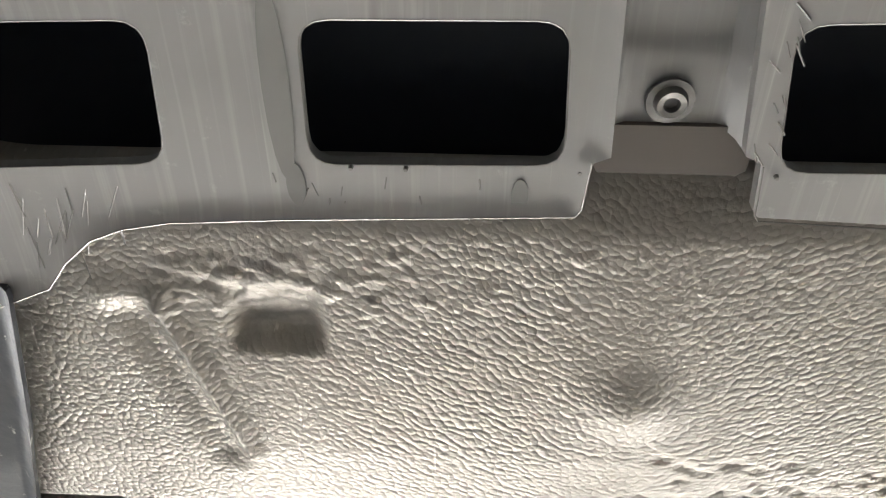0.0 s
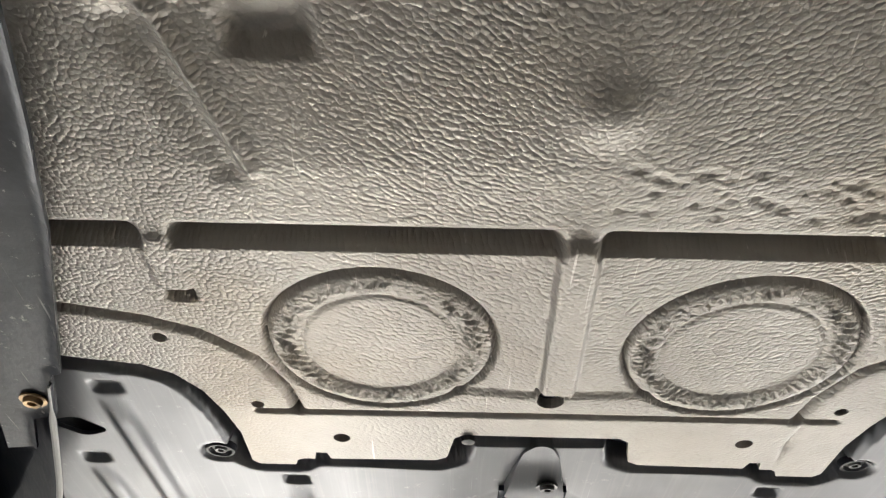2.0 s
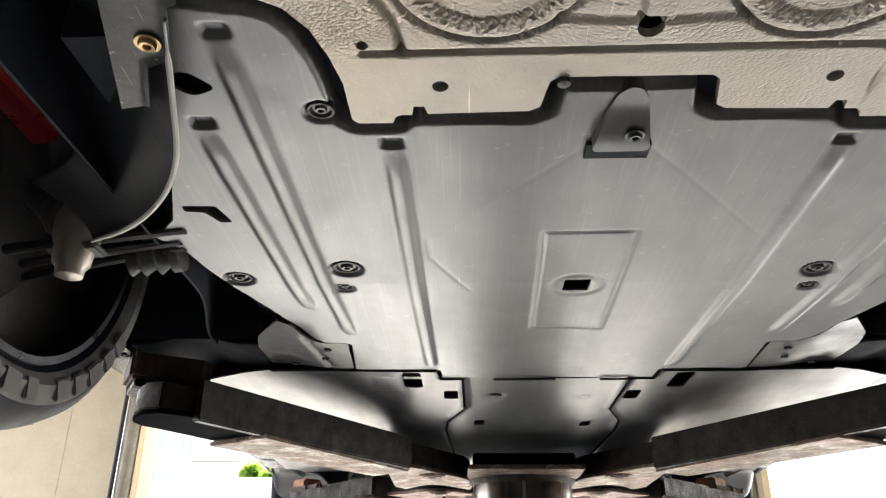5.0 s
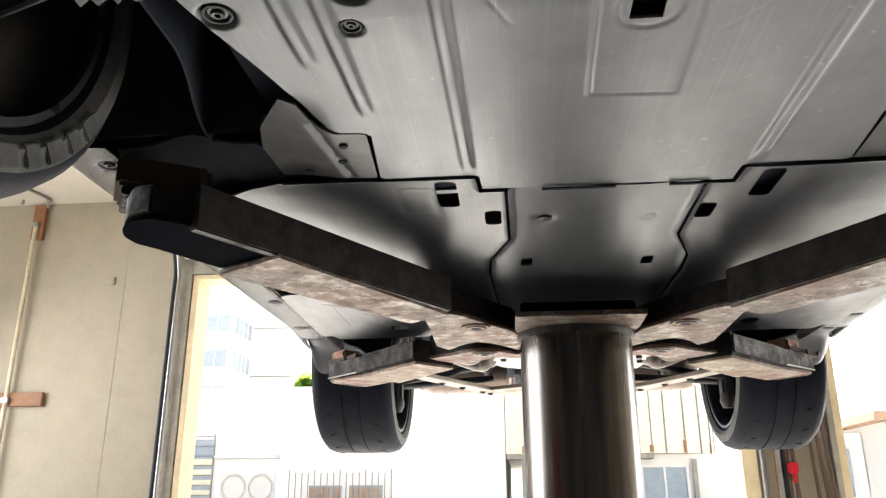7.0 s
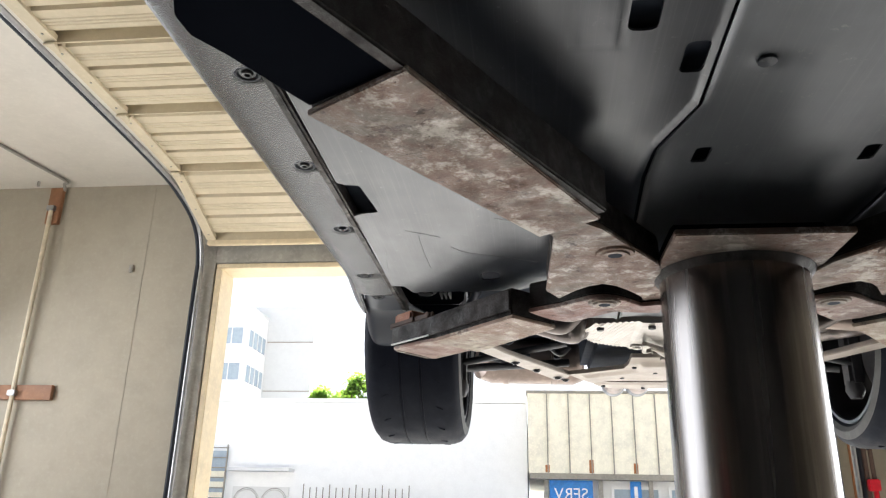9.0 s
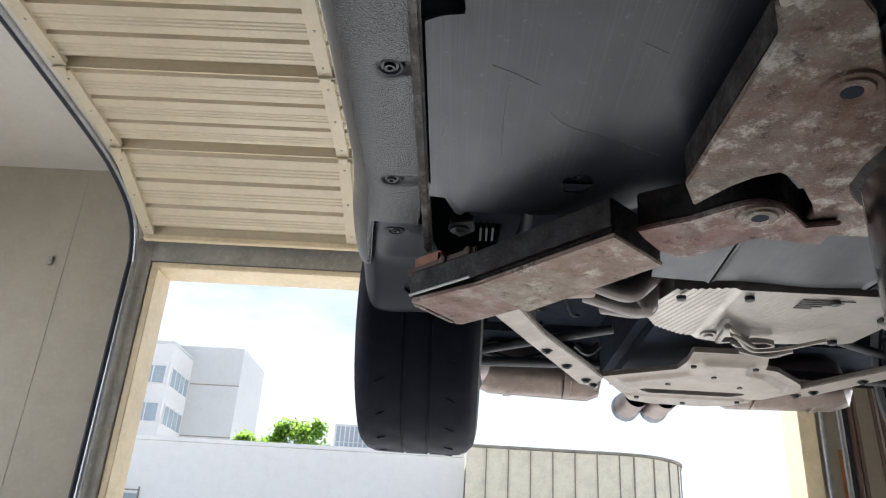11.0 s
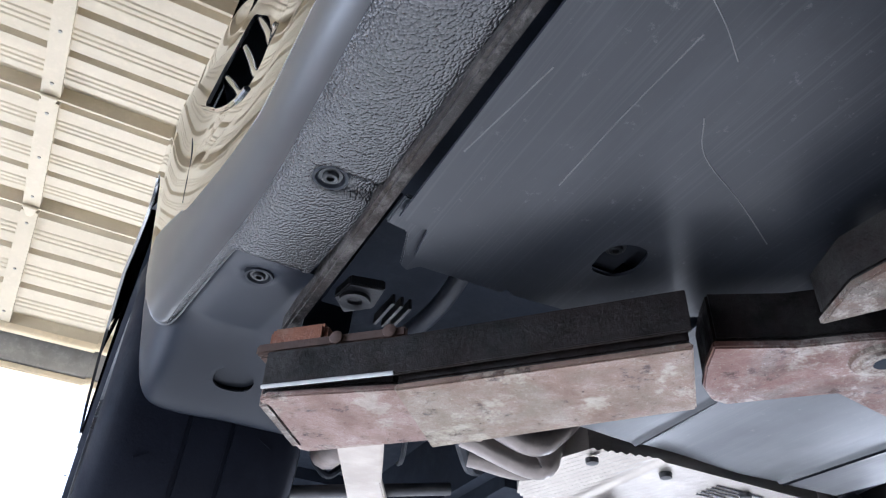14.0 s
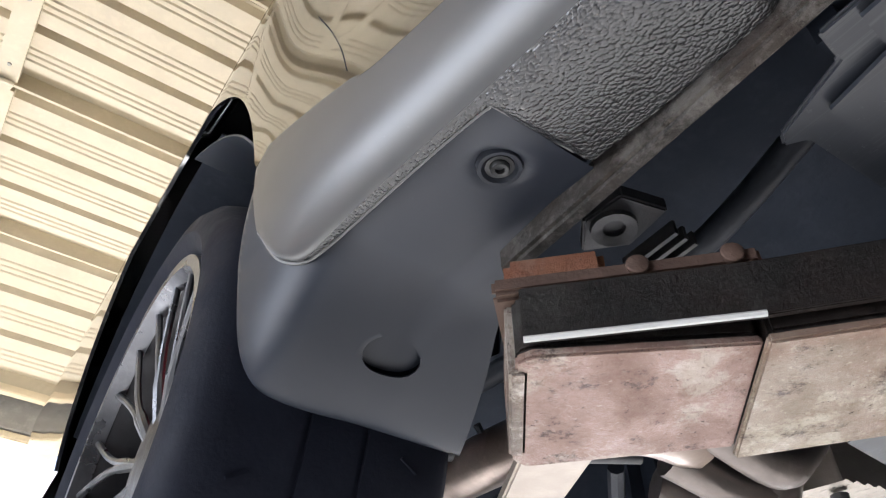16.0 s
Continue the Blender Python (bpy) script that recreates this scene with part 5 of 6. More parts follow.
    # dark strips painting the shaded slits at the rear of the front pan
    for x0, x1 in ((-0.02, 0.10), (0.185, 0.25)):
        part("lip", boxed((x0, 1.553, 1.7375), (x1, 1.560, 1.741), 0.001), "void", car, "dark strip standing in for a shaded slit")


def side(s):
    """Sill, skirt and painted flank; s is 1 for the side by the camera, -1 for the other."""
    def sx(x):
        return CX + s * (x - CX)

    def shift(y):
        return 0.036 * step(y, 2.60, 3.05)

    def flank(y, z):
        x = np.interp(z, [1.742, 1.748, 1.758, 1.775, 1.80, 1.85, 1.95, 2.05, 2.2, 2.5], [-0.735, -0.755, -0.772, -0.786, -0.797, -0.808, -0.820, -0.828, -0.838, -0.800])
        return x - shift(y) + 0.028 * step(z, 1.84, 2.10) * (1 - step(y, 2.85, 3.10))
    # cross-section of the sill, from the seam flange out and up the flank
    px = np.array([-0.46, -0.664, -0.69, -0.72, -0.740, -0.757, -0.772, -0.786, -0.797, -0.808, -0.820, -0.828, -0.838])
    pz = np.array([1.753, 1.7525, 1.750, 1.7495, 1.7505, 1.754, 1.762, 1.778, 1.803, 1.85, 1.95, 2.05, 2.2])
    ps = np.concatenate([[0], np.cumsum(np.hypot(np.diff(px), np.diff(pz)))]) - (0.664 - 0.46)
    fine = np.linspace(ps[0], ps[-1], 400)
    fx, fz = np.interp(fine, ps, px), np.interp(fine, ps, pz)
    for _ in range(3):
        fx[6:-6] = np.convolve(fx, np.ones(13) / 13, "valid")
        fz[6:-6] = np.convolve(fz, np.ones(13) / 13, "valid")

    def section(q):
        return np.interp(q, fine, fx), np.interp(q, fine, fz)

    def along(z):
        """Distance along the section at which it reaches the height z."""
        k = fine > 0.09
        return float(np.interp(z, fz[k], fine[k]))
    bolts = [(-0.695, 1.42), (-0.697, 1.70), (-0.698, 1.985), (-0.703, 2.285), (-0.722, 2.600)]
    top = along(1.815)
    out = [(1.36, 0.006), (2.772, 0.006), (2.776, 0.02), (2.778, 0.088), (2.782, 0.0935), (2.80, 0.095), (2.85, 0.096), (2.93, 0.0965), (2.985, 0.099), (3.012, 0.106), (3.033, along(1.775)), (3.048, along(1.81)), (3.052, along(1.86)), (3.050, along(1.892)),
           (3.02, along(1.900)), (2.85, along(1.85)), (2.6, along(1.824)), (2.2, top), (1.34, top), (1.34, 0.08)]

    def place(v, q):
        x, z = section(q)
        edge = 0.006 * bell(near(out[2:12], v, q, False)[0], 0.004)
        for bx, b in bolts:
            z = z + 0.006 * step(0.020 - np.hypot(x - bx, v - b), 0, 0.006)
            z = z + 0.009 * step(0.014 - np.abs(v - b), 0, 0.004) * step(x, bx, bx + 0.008)
        return sx(x - shift(v)), v, z + edge
    p = part("sill", sheet(out, 0.006, place, (), 0.004), "sill", car, "leather-grained black plastic sill", True, 60)
    p.data.materials.append(M["satin"])
    for f in p.data.polygons:
        if s * (f.center.x - CX) < -0.852 - float(shift(f.center.y)):
            f.material_index = 1
    # pale tube paints the highlight along the sill's worn rim
    ex, ey, ez = place(np.array([q[0] for q in out[2:12]]), np.array([q[1] for q in out[2:12]]))
    part("worn_edge_glint", tube(bend(list(zip(ex, ey, ez)), 4), 0.0014, 6), "scratch", p, "pale worn edge with its highlight painted in")
    for bx, b in bolts:
        bolt(p, sx(bx), b, 1.756, 0.0125, "dark_bolt", True)
    fl = boxed((min(sx(-0.672), sx(-0.6555)), 1.40, 1.737), (max(sx(-0.672), sx(-0.6555)), 2.90, 1.77), 0.004)
    part("flange", fl, "flange", p, "scuffed welded seam flange")
    # painted flank with wheel arches and side vent
    cy, cz, R = 3.445, 1.850, 0.395
    arch = [(cy - R * math.cos(a), cz + R * math.sin(a)) for a in np.linspace(0.12, math.pi - 0.12, 34)]
    wy, wz = 0.97, 1.85
    arch2 = [(wy + 0.36 * math.cos(a), wz + 0.36 * math.sin(a)) for a in np.linspace(math.pi - 0.1, 0.1, 26)]
    out = [(0.2, 2.05)] + [(0.58, 1.9)] + arch2 + [(1.34, 1.812), (2.2, 1.812), (2.6, 1.822), (2.85, 1.848), (3.02, 1.903)] + arch + [(4.1, 1.88), (4.30, 1.95), (4.30, 2.5), (0.2, 2.5)]
    vent = rounded([(2.630, 1.935), (2.662, 1.915), (2.725, 1.937), (2.81, 1.995), (2.945, 2.112), (2.89, 2.158), (2.79, 2.178), (2.72, 2.10)], 0.018)
    part("body_side", sheet(out, 0.016, lambda u, v: (sx(flank(u, v)), u, v), [vent], 0.006, (s * 1, 0, 0)), "gloss", car, "gloss black painted flank")
    v = part("side_vent", sheet([(2.45, 1.80), (3.05, 1.80), (3.05, 2.48), (2.45, 2.48)], 0.04, lambda a, b: (sx(flank(a, b)) + s * (0.075 - 0.070 * step(b, 2.18, 2.40)), a, b), (), 0.004), "void", car, "dark side intake with curved blades")
    for (ya, za), (ym, zm), (yb, zb) in (((2.885, 2.130), (2.766, 1.988), (2.680, 1.920)), ((2.822, 2.138), (2.722, 1.990), (2.652, 1.920)), ((2.770, 2.148), (2.690, 2.020), (2.632, 1.935))):
        ts = np.linspace(0, 1, 12)
        y = (1 - ts) ** 2 * ya + 2 * ts * (1 - ts) * (2 * ym - 0.5 * (ya + yb)) + ts ** 2 * yb
        z = (1 - ts) ** 2 * za + 2 * ts * (1 - ts) * (2 * zm - 0.5 * (za + zb)) + ts ** 2 * zb
        bl = tube([(sx(float(flank(b, c))) + s * 0.008, float(b), float(c)) for b, c in zip(y, z)], [0.0035 + 0.0055 * math.sin(math.pi * min(0.75, 0.15 + 0.8 * k)) for k in ts], 10)
        part("blade", bl, "gloss", v, "glossy curved blade")
    rim = [(2.945, 2.112), (2.885, 2.058), (2.81, 1.996), (2.74, 1.945), (2.69, 1.922)]
    part("vent_lip", tube(bend([(sx(float(flank(y, z))) - s * 0.001, y, z) for y, z in rim], 6), 0.0035, 8), "gloss", v, "rounded glossy lower lip")
    # door shut line
    shut = [(2.958, 2.055), (2.925, 1.985), (2.900, 1.925), (2.887, 1.880)]
    part("shut_line", tube(bend([(sx(float(flank(y, z))), y, z) for y, z in shut]), 0.0006, 6), "void", car)
    # liner in front of the rear wheel, running up behind the flank
    lin = [(2.780, 0.008), (2.90, -0.03), (3.02, -0.09), (3.112, -0.13), (3.118, 0.0), (3.118, 0.10), (3.108, 0.165), (3.072, 0.25), (3.03, 0.25), (2.96, 0.15), (2.90, 0.112), (2.775, 0.105)]

    def lplace(v, q):
        x, z = section(q)
        t = step(v, 2.95, 3.112)
        low = 1 - step(z, 1.752, 1.81)
        z = z + 0.006 + 0.006 * step(v, 2.775, 2.84) * low - 0.074 * t * low
        x = x + 0.005 + 0.010 * (1 - step(v, 3.0, 3.115))
        z = z - 0.010 * step(x, -0.66, -0.63) * (1 - t)
        z = z + 0.010 * step(v, 3.108, 3.118) * low
        z = z + 0.004 * step(0.022 - np.hypot(x + 0.711, v - 2.822), 0, 0.006)
        return sx(x - shift(v)), v, z
    li = part("wheel_liner", sheet(lin, 0.005, lplace, [ring(3.035, 0.006, 0.017, 18, 0.029)], 0.006, (s * 0.35, 0.6, 0.7)), "liner", car, "smooth black liner ahead of the rear wheel", True, 70)
    part("recess", sheet(ring(3.035, 0.006, 0.022, 18, 0.034), 0.006, lambda v, q: (lplace(v, q)[0], v, lplace(v, q)[2] + 0.012), (), 0.002), "liner", li, "oval drain recess")
    bolt(li, sx(-0.729), 2.822, 1.763, 0.0115, "dark_bolt", True)
    part("arch_liner", sheet([(-0.10, -0.815), (0.3, -0.825), (1.3, -0.862), (1.3, -0.46), (-0.10, -0.52)], 0.03, lambda a, x: (sx(x), cy - 0.352 * np.cos(a), cz + 0.352 * np.sin(a)), (), 0.004, (0, -1, 0)), "liner", car, "smooth black arch liner")
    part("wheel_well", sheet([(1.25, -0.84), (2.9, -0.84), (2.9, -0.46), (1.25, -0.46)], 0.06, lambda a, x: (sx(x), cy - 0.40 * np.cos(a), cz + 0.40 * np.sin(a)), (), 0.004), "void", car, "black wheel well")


def wheel(x, y, z, s, R, W, front):
    """A road wheel on its hub; s is 1 where the outer face looks to -x."""
    w = new("wheel")
    w.parent = car
    w.location = (x, y, z)
    turn = Matrix.Rotation(radians(-90 * s), 4, "Y")
    h = W / 2
    r0 = R - 0.085
    prof = [(r0, -h + 0.02), (r0 + 0.012, -h + 0.006), (R - 0.055, -h - 0.004), (R - 0.028, -h + 0.002), (R - 0.010, -h + 0.018), (R - 0.002, -h + 0.04)]
    groove = [-0.105, 0.105] if not front else [-0.28, 0.0, 0.28]
    tread = []
    for g in groove:
        c = g * W
        tread += [(R, c - 0.004), (R - 0.0035, c - 0.003), (R - 0.0035, c + 0.003), (R, c + 0.004)]
    prof = prof + tread + [(r, -t) for r, t in prof[::-1]]
    b = lathe(prof, 72, turn)
    ty = link_mesh("tyre", b, "rubber", w)
    # slanted tread cuts
    for k in range(22):
        a = 2 * math.pi * k / 22
        for sg in (-1, 1):
            q = boxed((R - 0.009, -0.0014, 0.285 * W), (R - 0.0021, 0.0014, 0.36 * W))
            q.transform(turn @ Matrix.Rotation(a + (0.14 if sg > 0 else 0), 4, "Z") @ Matrix.Diagonal((1, 1, sg, 1)) @ Matrix.Rotation(0.5, 4, "X"))
            part("tread_cut", q, "rubber", ty, "", False)
    # dusty inner sidewall, its grey lightened to stand in for light
    part("sidewall", lathe([(r0 + 0.014, -h + 0.0045), (R - 0.055, -h - 0.0052), (R - 0.030, -h + 0.0004)], 72, turn), "rubber_grey", ty, "dusty grey sidewall, lightened for light on it")
    # raised lettering as plain bars
    if front:
        for k in range(9):
            l, a = (0.075, 0.06, 0.08, 0.065)[k % 4], math.pi - s * (0.95 - 0.15 * k - (0.10 if k > 4 else 0))
            q = boxed((R - 0.062, -l * 0.22, -h - 0.0065), (R - 0.034, l * 0.22, -h - 0.001), 0.002)
            part("raised_bar", merge(bmesh.new(), q, turn @ Matrix.Rotation(a, 4, "Z")), "rubber_grey", ty)
    rim = lathe([(r0 + 0.004, -h + 0.018), (r0 - 0.004, -h + 0.012), (r0 - 0.014, -h + 0.024), (r0 - 0.02, -h + 0.06), (r0 - 0.03, 0.0), (r0 - 0.03, h - 0.05), (r0 - 0.012, h - 0.02), (r0 + 0.004, h - 0.016)], 72, turn)
    rm = link_mesh("rim", rim, "rim_dark", w)
    part("lip", lathe([(r0 + 0.006, -h + 0.016), (r0 + 0.004, -h + 0.009), (r0 - 0.006, -h + 0.009), (r0 - 0.008, -h + 0.016)], 72, turn), "rim", rm, "bright rim edge")
    part("lip", lathe([(r0 + 0.004, h - 0.016), (r0 + 0.002, h - 0.006), (r0 - 0.014, h - 0.006), (r0 - 0.02, h - 0.03)], 72, turn), "rim", rm, "bright rim edge")
    for k in range(10):
        a = 2 * math.pi * k / 10
        sp = bmesh.new()
        for f in (-0.16, 0.16):
            pts = [Vector((0.05 * math.cos(a), 0.05 * math.sin(a), h - 0.055)), Vector(((r0 * 0.55) * math.cos(a + f * 0.35), (r0 * 0.55) * math.sin(a + f * 0.35), h - 0.035)), Vector(((r0 - 0.012) * math.cos(a + f), (r0 - 0.012) * math.sin(a + f), h - 0.022))]
            tube(bend(pts, 5), [0.008] * 4 + [0.0052] * 7, 8, sp)
        part("spoke", merge(bmesh.new(), sp, turn), "rim", rm)
    part("hub", disc_lathe([(0.075, h - 0.09), (0.075, h - 0.05), (0.03, h - 0.045)], 24, turn), "rim_dark", rm)
    part("brake_disc", disc_lathe([(0.17, -0.01), (0.175, -0.005), (0.175, 0.015), (0.17, 0.02)], 40, turn), "link", w)
    cal = boxed((0.10, -0.10, -0.05), (0.19, 0.10, 0.05), 0.015)
    part("caliper", merge(bmesh.new(), cal, turn @ Matrix.Rotation(radians(0 if s == 1 else 180), 4, "Z")), "red", w, "red brake caliper")
    return w


RODS = [((-0.425, 0.955, 1.760), (-0.66, 1.015, 1.757), 0.006), ((-0.425, 0.972, 1.760), (-0.68, 1.06, 1.757), 0.006), ((-0.41, 0.925, 1.762), (-0.66, 0.975, 1.760), 0.007)]


def running_gear():
    for s in (1, -1):
        def sx(x):
            return CX + s * (x - CX)
        wheel(sx(-0.725), 0.97, 1.87, s, 0.335, 0.245, True)
        wheel(sx(-0.690), 3.475, 1.779, s, 0.346, 0.300, False)
        # front links
        joint = Matrix.Translation((sx(-0.545), 0.932, 0))
        bj = part("ball_joint", disc_lathe([(0.010, 1.702), (0.016, 1.704), (0.017, 1.714), (0.022, 1.720), (0.024, 1.738), (0.028, 1.756), (0.030, 1.775), (0.026, 1.80)], 20, joint), "alu", car, "dusty cast ball joint")
        part("clamp", boxed((sx(-0.545) - 0.034, 0.915, 1.735), (sx(-0.545) + 0.034, 0.95, 1.744), 0.003), "link", bj)
        part("knuckle", tube(bend([(sx(-0.545), 0.93, 1.78), (sx(-0.575), 0.95, 1.80), (sx(-0.62), 0.97, 1.84)], 5), [0.036] * 5 + [0.03] * 6, 12), "link", car, "cast front knuckle")
        for (xa, ya, za), (xb, yb, zb), r in RODS:
            part("rod", tube([(sx(xa), ya, za), (sx(xb), yb, zb)], r, 8), "link", car, "thin grey suspension rod")
        bt = [(-0.44, 1.0, 1.766), (-0.452, 1.0, 1.764), (-0.457, 1.0, 1.763), (-0.470, 0.998, 1.758), (-0.475, 0.998, 1.757), (-0.488, 0.997, 1.753), (-0.493, 0.996, 1.752), (-0.505, 0.995, 1.748)]
        part("boot", tube([(sx(x), y, z) for x, y, z in bt], [0.027, 0.027, 0.017, 0.025, 0.016, 0.022, 0.014, 0.019], 14), "rubber_grey", car, "pleated rubber boot")
        # hanging air deflector; the pale lower edge paints light on a worn rim
        rim_line = bend([(sx(x), y, z) for x, y, z in ((-0.300, 0.56, 1.762), (-0.318, 0.635, 1.745), (-0.335, 0.70, 1.728), (-0.362, 0.752, 1.720), (-0.40, 0.80, 1.718), (-0.44, 0.836, 1.718), (-0.49, 0.868, 1.720))], 6)
        RL = np.array([tuple(q) for q in rim_line])

        def hang(a, c):
            k = np.clip(a, 0, 1) * (len(RL) - 1)
            g = [np.interp(k, np.arange(len(RL)), RL[:, d]) for d in range(3)]
            return g[0] - s * 0.10 * c ** 1.5, g[1] + 0.01 * c, g[2] + 0.085 * c
        df = part("air_deflector", sheet([(0, 0), (1, 0), (1, 1), (0, 1)], 0.04, hang, (), 0.004, (s * 0.5, 0, 0.8)), "black", car, "black plastic air deflector with a worn, brightened edge", True, 80)
        part("edge", tube(rim_line, [0.0012] * 3 + [0.0028] * (len(rim_line) - 6) + [0.002] * 3, 8), "office", df, "pale worn edge with its highlight painted in")
        # wheel house panels
        part("wheel_house", sheet([(0.55, 1.76), (1.36, 1.752), (1.36, 2.3), (0.55, 2.3)], 0.03, lambda u, v: (sx(-0.455 - 0.05 * step(u, 1.1, 1.35)) + 0 * u, u, v), (), 0.004, (s, 0, 0)), "void", car, "black wheel house panel")
        part("wheel_house_rear", sheet([(-0.75, 1.40), (-0.42, 1.40), (-0.42, 1.62), (-0.75, 1.62)], 0.02, lambda u, v: (sx(u), 1.33 + 0.9 * (v - 1.40) * 0.25 + 0 * u, 1.752 + (v - 1.40) * 2.0), (), 0.004), "void", car, "black rear wall of the wheel house")
        part("jack_rail", sheet([(-0.662, 1.38), (-0.44, 1.38), (-0.44, 1.52), (-0.50, 1.54), (-0.64, 1.62), (-0.662, 1.62)], 0.012, lambda u, v: (sx(u), v, 1.757 + 0.02 * bell(u + 0.55, 0.05)), (), 0.004), "void", car)
        # rear links and jacking bracket
        part("jack_bracket", prism([(sx(-0.575), 2.79), (sx(-0.62), 2.80), (sx(-0.625), 2.84), (sx(-0.60), 2.87), (sx(-0.57), 2.84)], 1.775, 1.79, 0.002), "link", car)
        part("bush", lathe([(0.010, 0), (0.020, -0.002), (0.021, 0.01)], 16, Matrix.Translation((sx(-0.60), 2.83, 1.772))), "link", car)
        for k in range(3):
            part("fin", boxed((min(sx(-0.56 + k * 0.012), sx(-0.556 + k * 0.012)), 2.80, 1.765), (max(sx(-0.56 + k * 0.012), sx(-0.556 + k * 0.012)), 2.86, 1.78)), "link", car)
        part("trailing_link", tube(bend([(sx(-0.50), 2.61, 1.86), (sx(-0.46), 2.85, 1.83), (sx(-0.48), 3.05, 1.83), (sx(-0.55), 3.25, 1.80)]), 0.014, 10), "black", car)
        for a, b_, r in (((-0.20, 3.30, 1.74), (-0.55, 3.42, 1.70), 0.012), ((-0.18, 3.62, 1.74), (-0.55, 3.52, 1.70), 0.014), ((-0.24, 3.15, 1.80), (-0.56, 3.30, 1.78), 0.010)):
            part("link", tube([(sx(a[0]), a[1], a[2]), (sx(b_[0]), b_[1], b_[2])], r, 10), "link", car)
        part("upright", boxed((min(sx(-0.58), sx(-0.535)), 3.40, 1.62), (max(sx(-0.58), sx(-0.535)), 3.47, 1.80), 0.012), "link", car)
        part("upright_joint", disc_lathe([(0.025, 0.03), (0.03, 0.0), (0.018, -0.025)], 14, Matrix.Translation((sx(-0.555), 3.43, 1.61))), "link", car)


front_plate()
undertray()
main_pan()
floor_panels()
for flank_side in (1, -1):
    side(flank_side)
running_gear()


def rear_end():
    EX = 0.10
    # oil pan
    po = [(-0.140, 2.95), (0.0, 2.92), (0.345, 2.92), (0.37, 2.97), (0.38, 3.08), (0.36, 3.22), (0.342, 3.235), (0.217, 3.255), (0.072, 3.27), (-0.056, 3.233), (-0.124, 3.184), (-0.160, 3.12), (-0.166, 3.055)]

    def place(u, v):
        z = 1.715 + (0.0016 * step(-u, 0.02, 0.04) + 0.00012) * np.sin((u + 0.30 * v) * 420) - 0.006 * step(u, -0.02, -0.005)
        return u, v, z
    p = part("oil_pan", sheet(po, 0.003, place, (), 0.09), "alu", car, "finned cast aluminium oil pan")
    for x, y in ((-0.12, 2.97), (0.02, 2.955), (0.20, 2.955), (0.33, 2.96), (0.345, 3.05), (0.31, 3.215), (0.10, 3.215)):
        part("bolt", disc_lathe([(0.011, 0), (0.010, -0.008), (0.005, -0.010)], 10, Matrix.Translation((x, y, 1.708))), "link", p)
    part("drain_plug", disc_lathe([(0.020, 0), (0.019, -0.004), (0.012, -0.005), (0.010, -0.010), (0.004, -0.010)], 16, Matrix.Translation((0.009, 3.203, 1.708))), "alu", p)
    for k in range(5):
        w = 0.11 - 0.018 * k
        part("print_bar", boxed((0.13, 2.950 + k * 0.012, 1.7065), (0.13 + w, 2.954 + k * 0.012, 1.7078)), "link", p, "dark printed line")
    br = bmesh.new()
    tube([(0.04, 3.13, 1.685), (0.11, 3.19, 1.675), (0.05, 3.17, 1.68)], 0.006, 8, br)
    tube(bend([(0.06, 3.15, 1.68), (0.11, 3.20, 1.67), (0.18, 3.19, 1.675), (0.26, 3.14, 1.685)]), 0.005, 8, br)
    tube(bend([(0.08, 3.21, 1.672), (0.15, 3.22, 1.665), (0.20, 3.19, 1.672)]), 0.007, 8, br)
    part("line_bracket", br, "alu", car)
    tri = bmesh.new()
    corners = [(0.018, 3.095), (0.085, 3.175), (0.030, 3.200)]
    for (xa, ya), (xb, yb) in zip(corners, corners[1:] + corners[:1]):
        dx, dy = xb - xa, yb - ya
        l = math.hypot(dx, dy)
        q = Matrix.Translation(((xa + xb) / 2, (ya + yb) / 2, 1.690)) @ Matrix.Rotation(math.atan2(dy, dx), 4, "Z")
        box(tri, (-l / 2 - 0.006, -0.006, -0.006), (l / 2 + 0.006, 0.006, 0.006), 0.002, q)
    part("cast_bracket", tri, "alu", car, "open triangular cast bracket")
    part("clamp_ring", lathe([(0.030, -0.006), (0.036, -0.006), (0.036, 0.006), (0.030, 0.006)], 24, Matrix.Translation((0.115, 3.205, 1.690)) @ Matrix.Diagonal((1.4, 0.7, 1, 1))), "alu", car, "oval hose clamp ring")
    # headers
    for s in (1, -1):
        def sx(x):
            return EX + s * (x - EX)
        for k, (a, b, c) in enumerate((((-0.16, 2.95, 1.78), (-0.24, 2.97, 1.715), (-0.34, 2.99, 1.76)), ((-0.17, 2.98, 1.80), (-0.20, 3.02, 1.70), (-0.31, 3.05, 1.74)), ((-0.15, 3.03, 1.80), (-0.18, 3.08, 1.72), (-0.26, 3.12, 1.74)))):
            part("header_pipe", tube(bend([(sx(a[0]), *a[1:]), (sx((a[0] + b[0]) / 2), (a[1] + b[1]) / 2, b[2] + 0.02), (sx(b[0]), *b[1:]), (sx(c[0]), *c[1:])]), 0.026, 12), "header", car, "heat-stained exhaust header pipe")
        part("collector", tube(bend([(sx(-0.30), 3.02, 1.75), (sx(-0.40), 3.02, 1.74), (sx(-0.44), 3.15, 1.76), (sx(-0.42), 3.4, 1.80)]), 0.035, 12), "muffler", car)
        # braces with bolts
        L = [(-0.520, 3.07), (-0.462, 3.02), (-0.385, 3.20), (-0.175, 3.565), (-0.195, 3.66), (-0.235, 3.64)]
        o = L if s == 1 else [(2 * EX - x, y) for x, y in L][::-1]
        br_ = part("brace", prism(o, 1.682, 1.698, 0.003), "alu_pale", car, "pale flat aluminium brace")
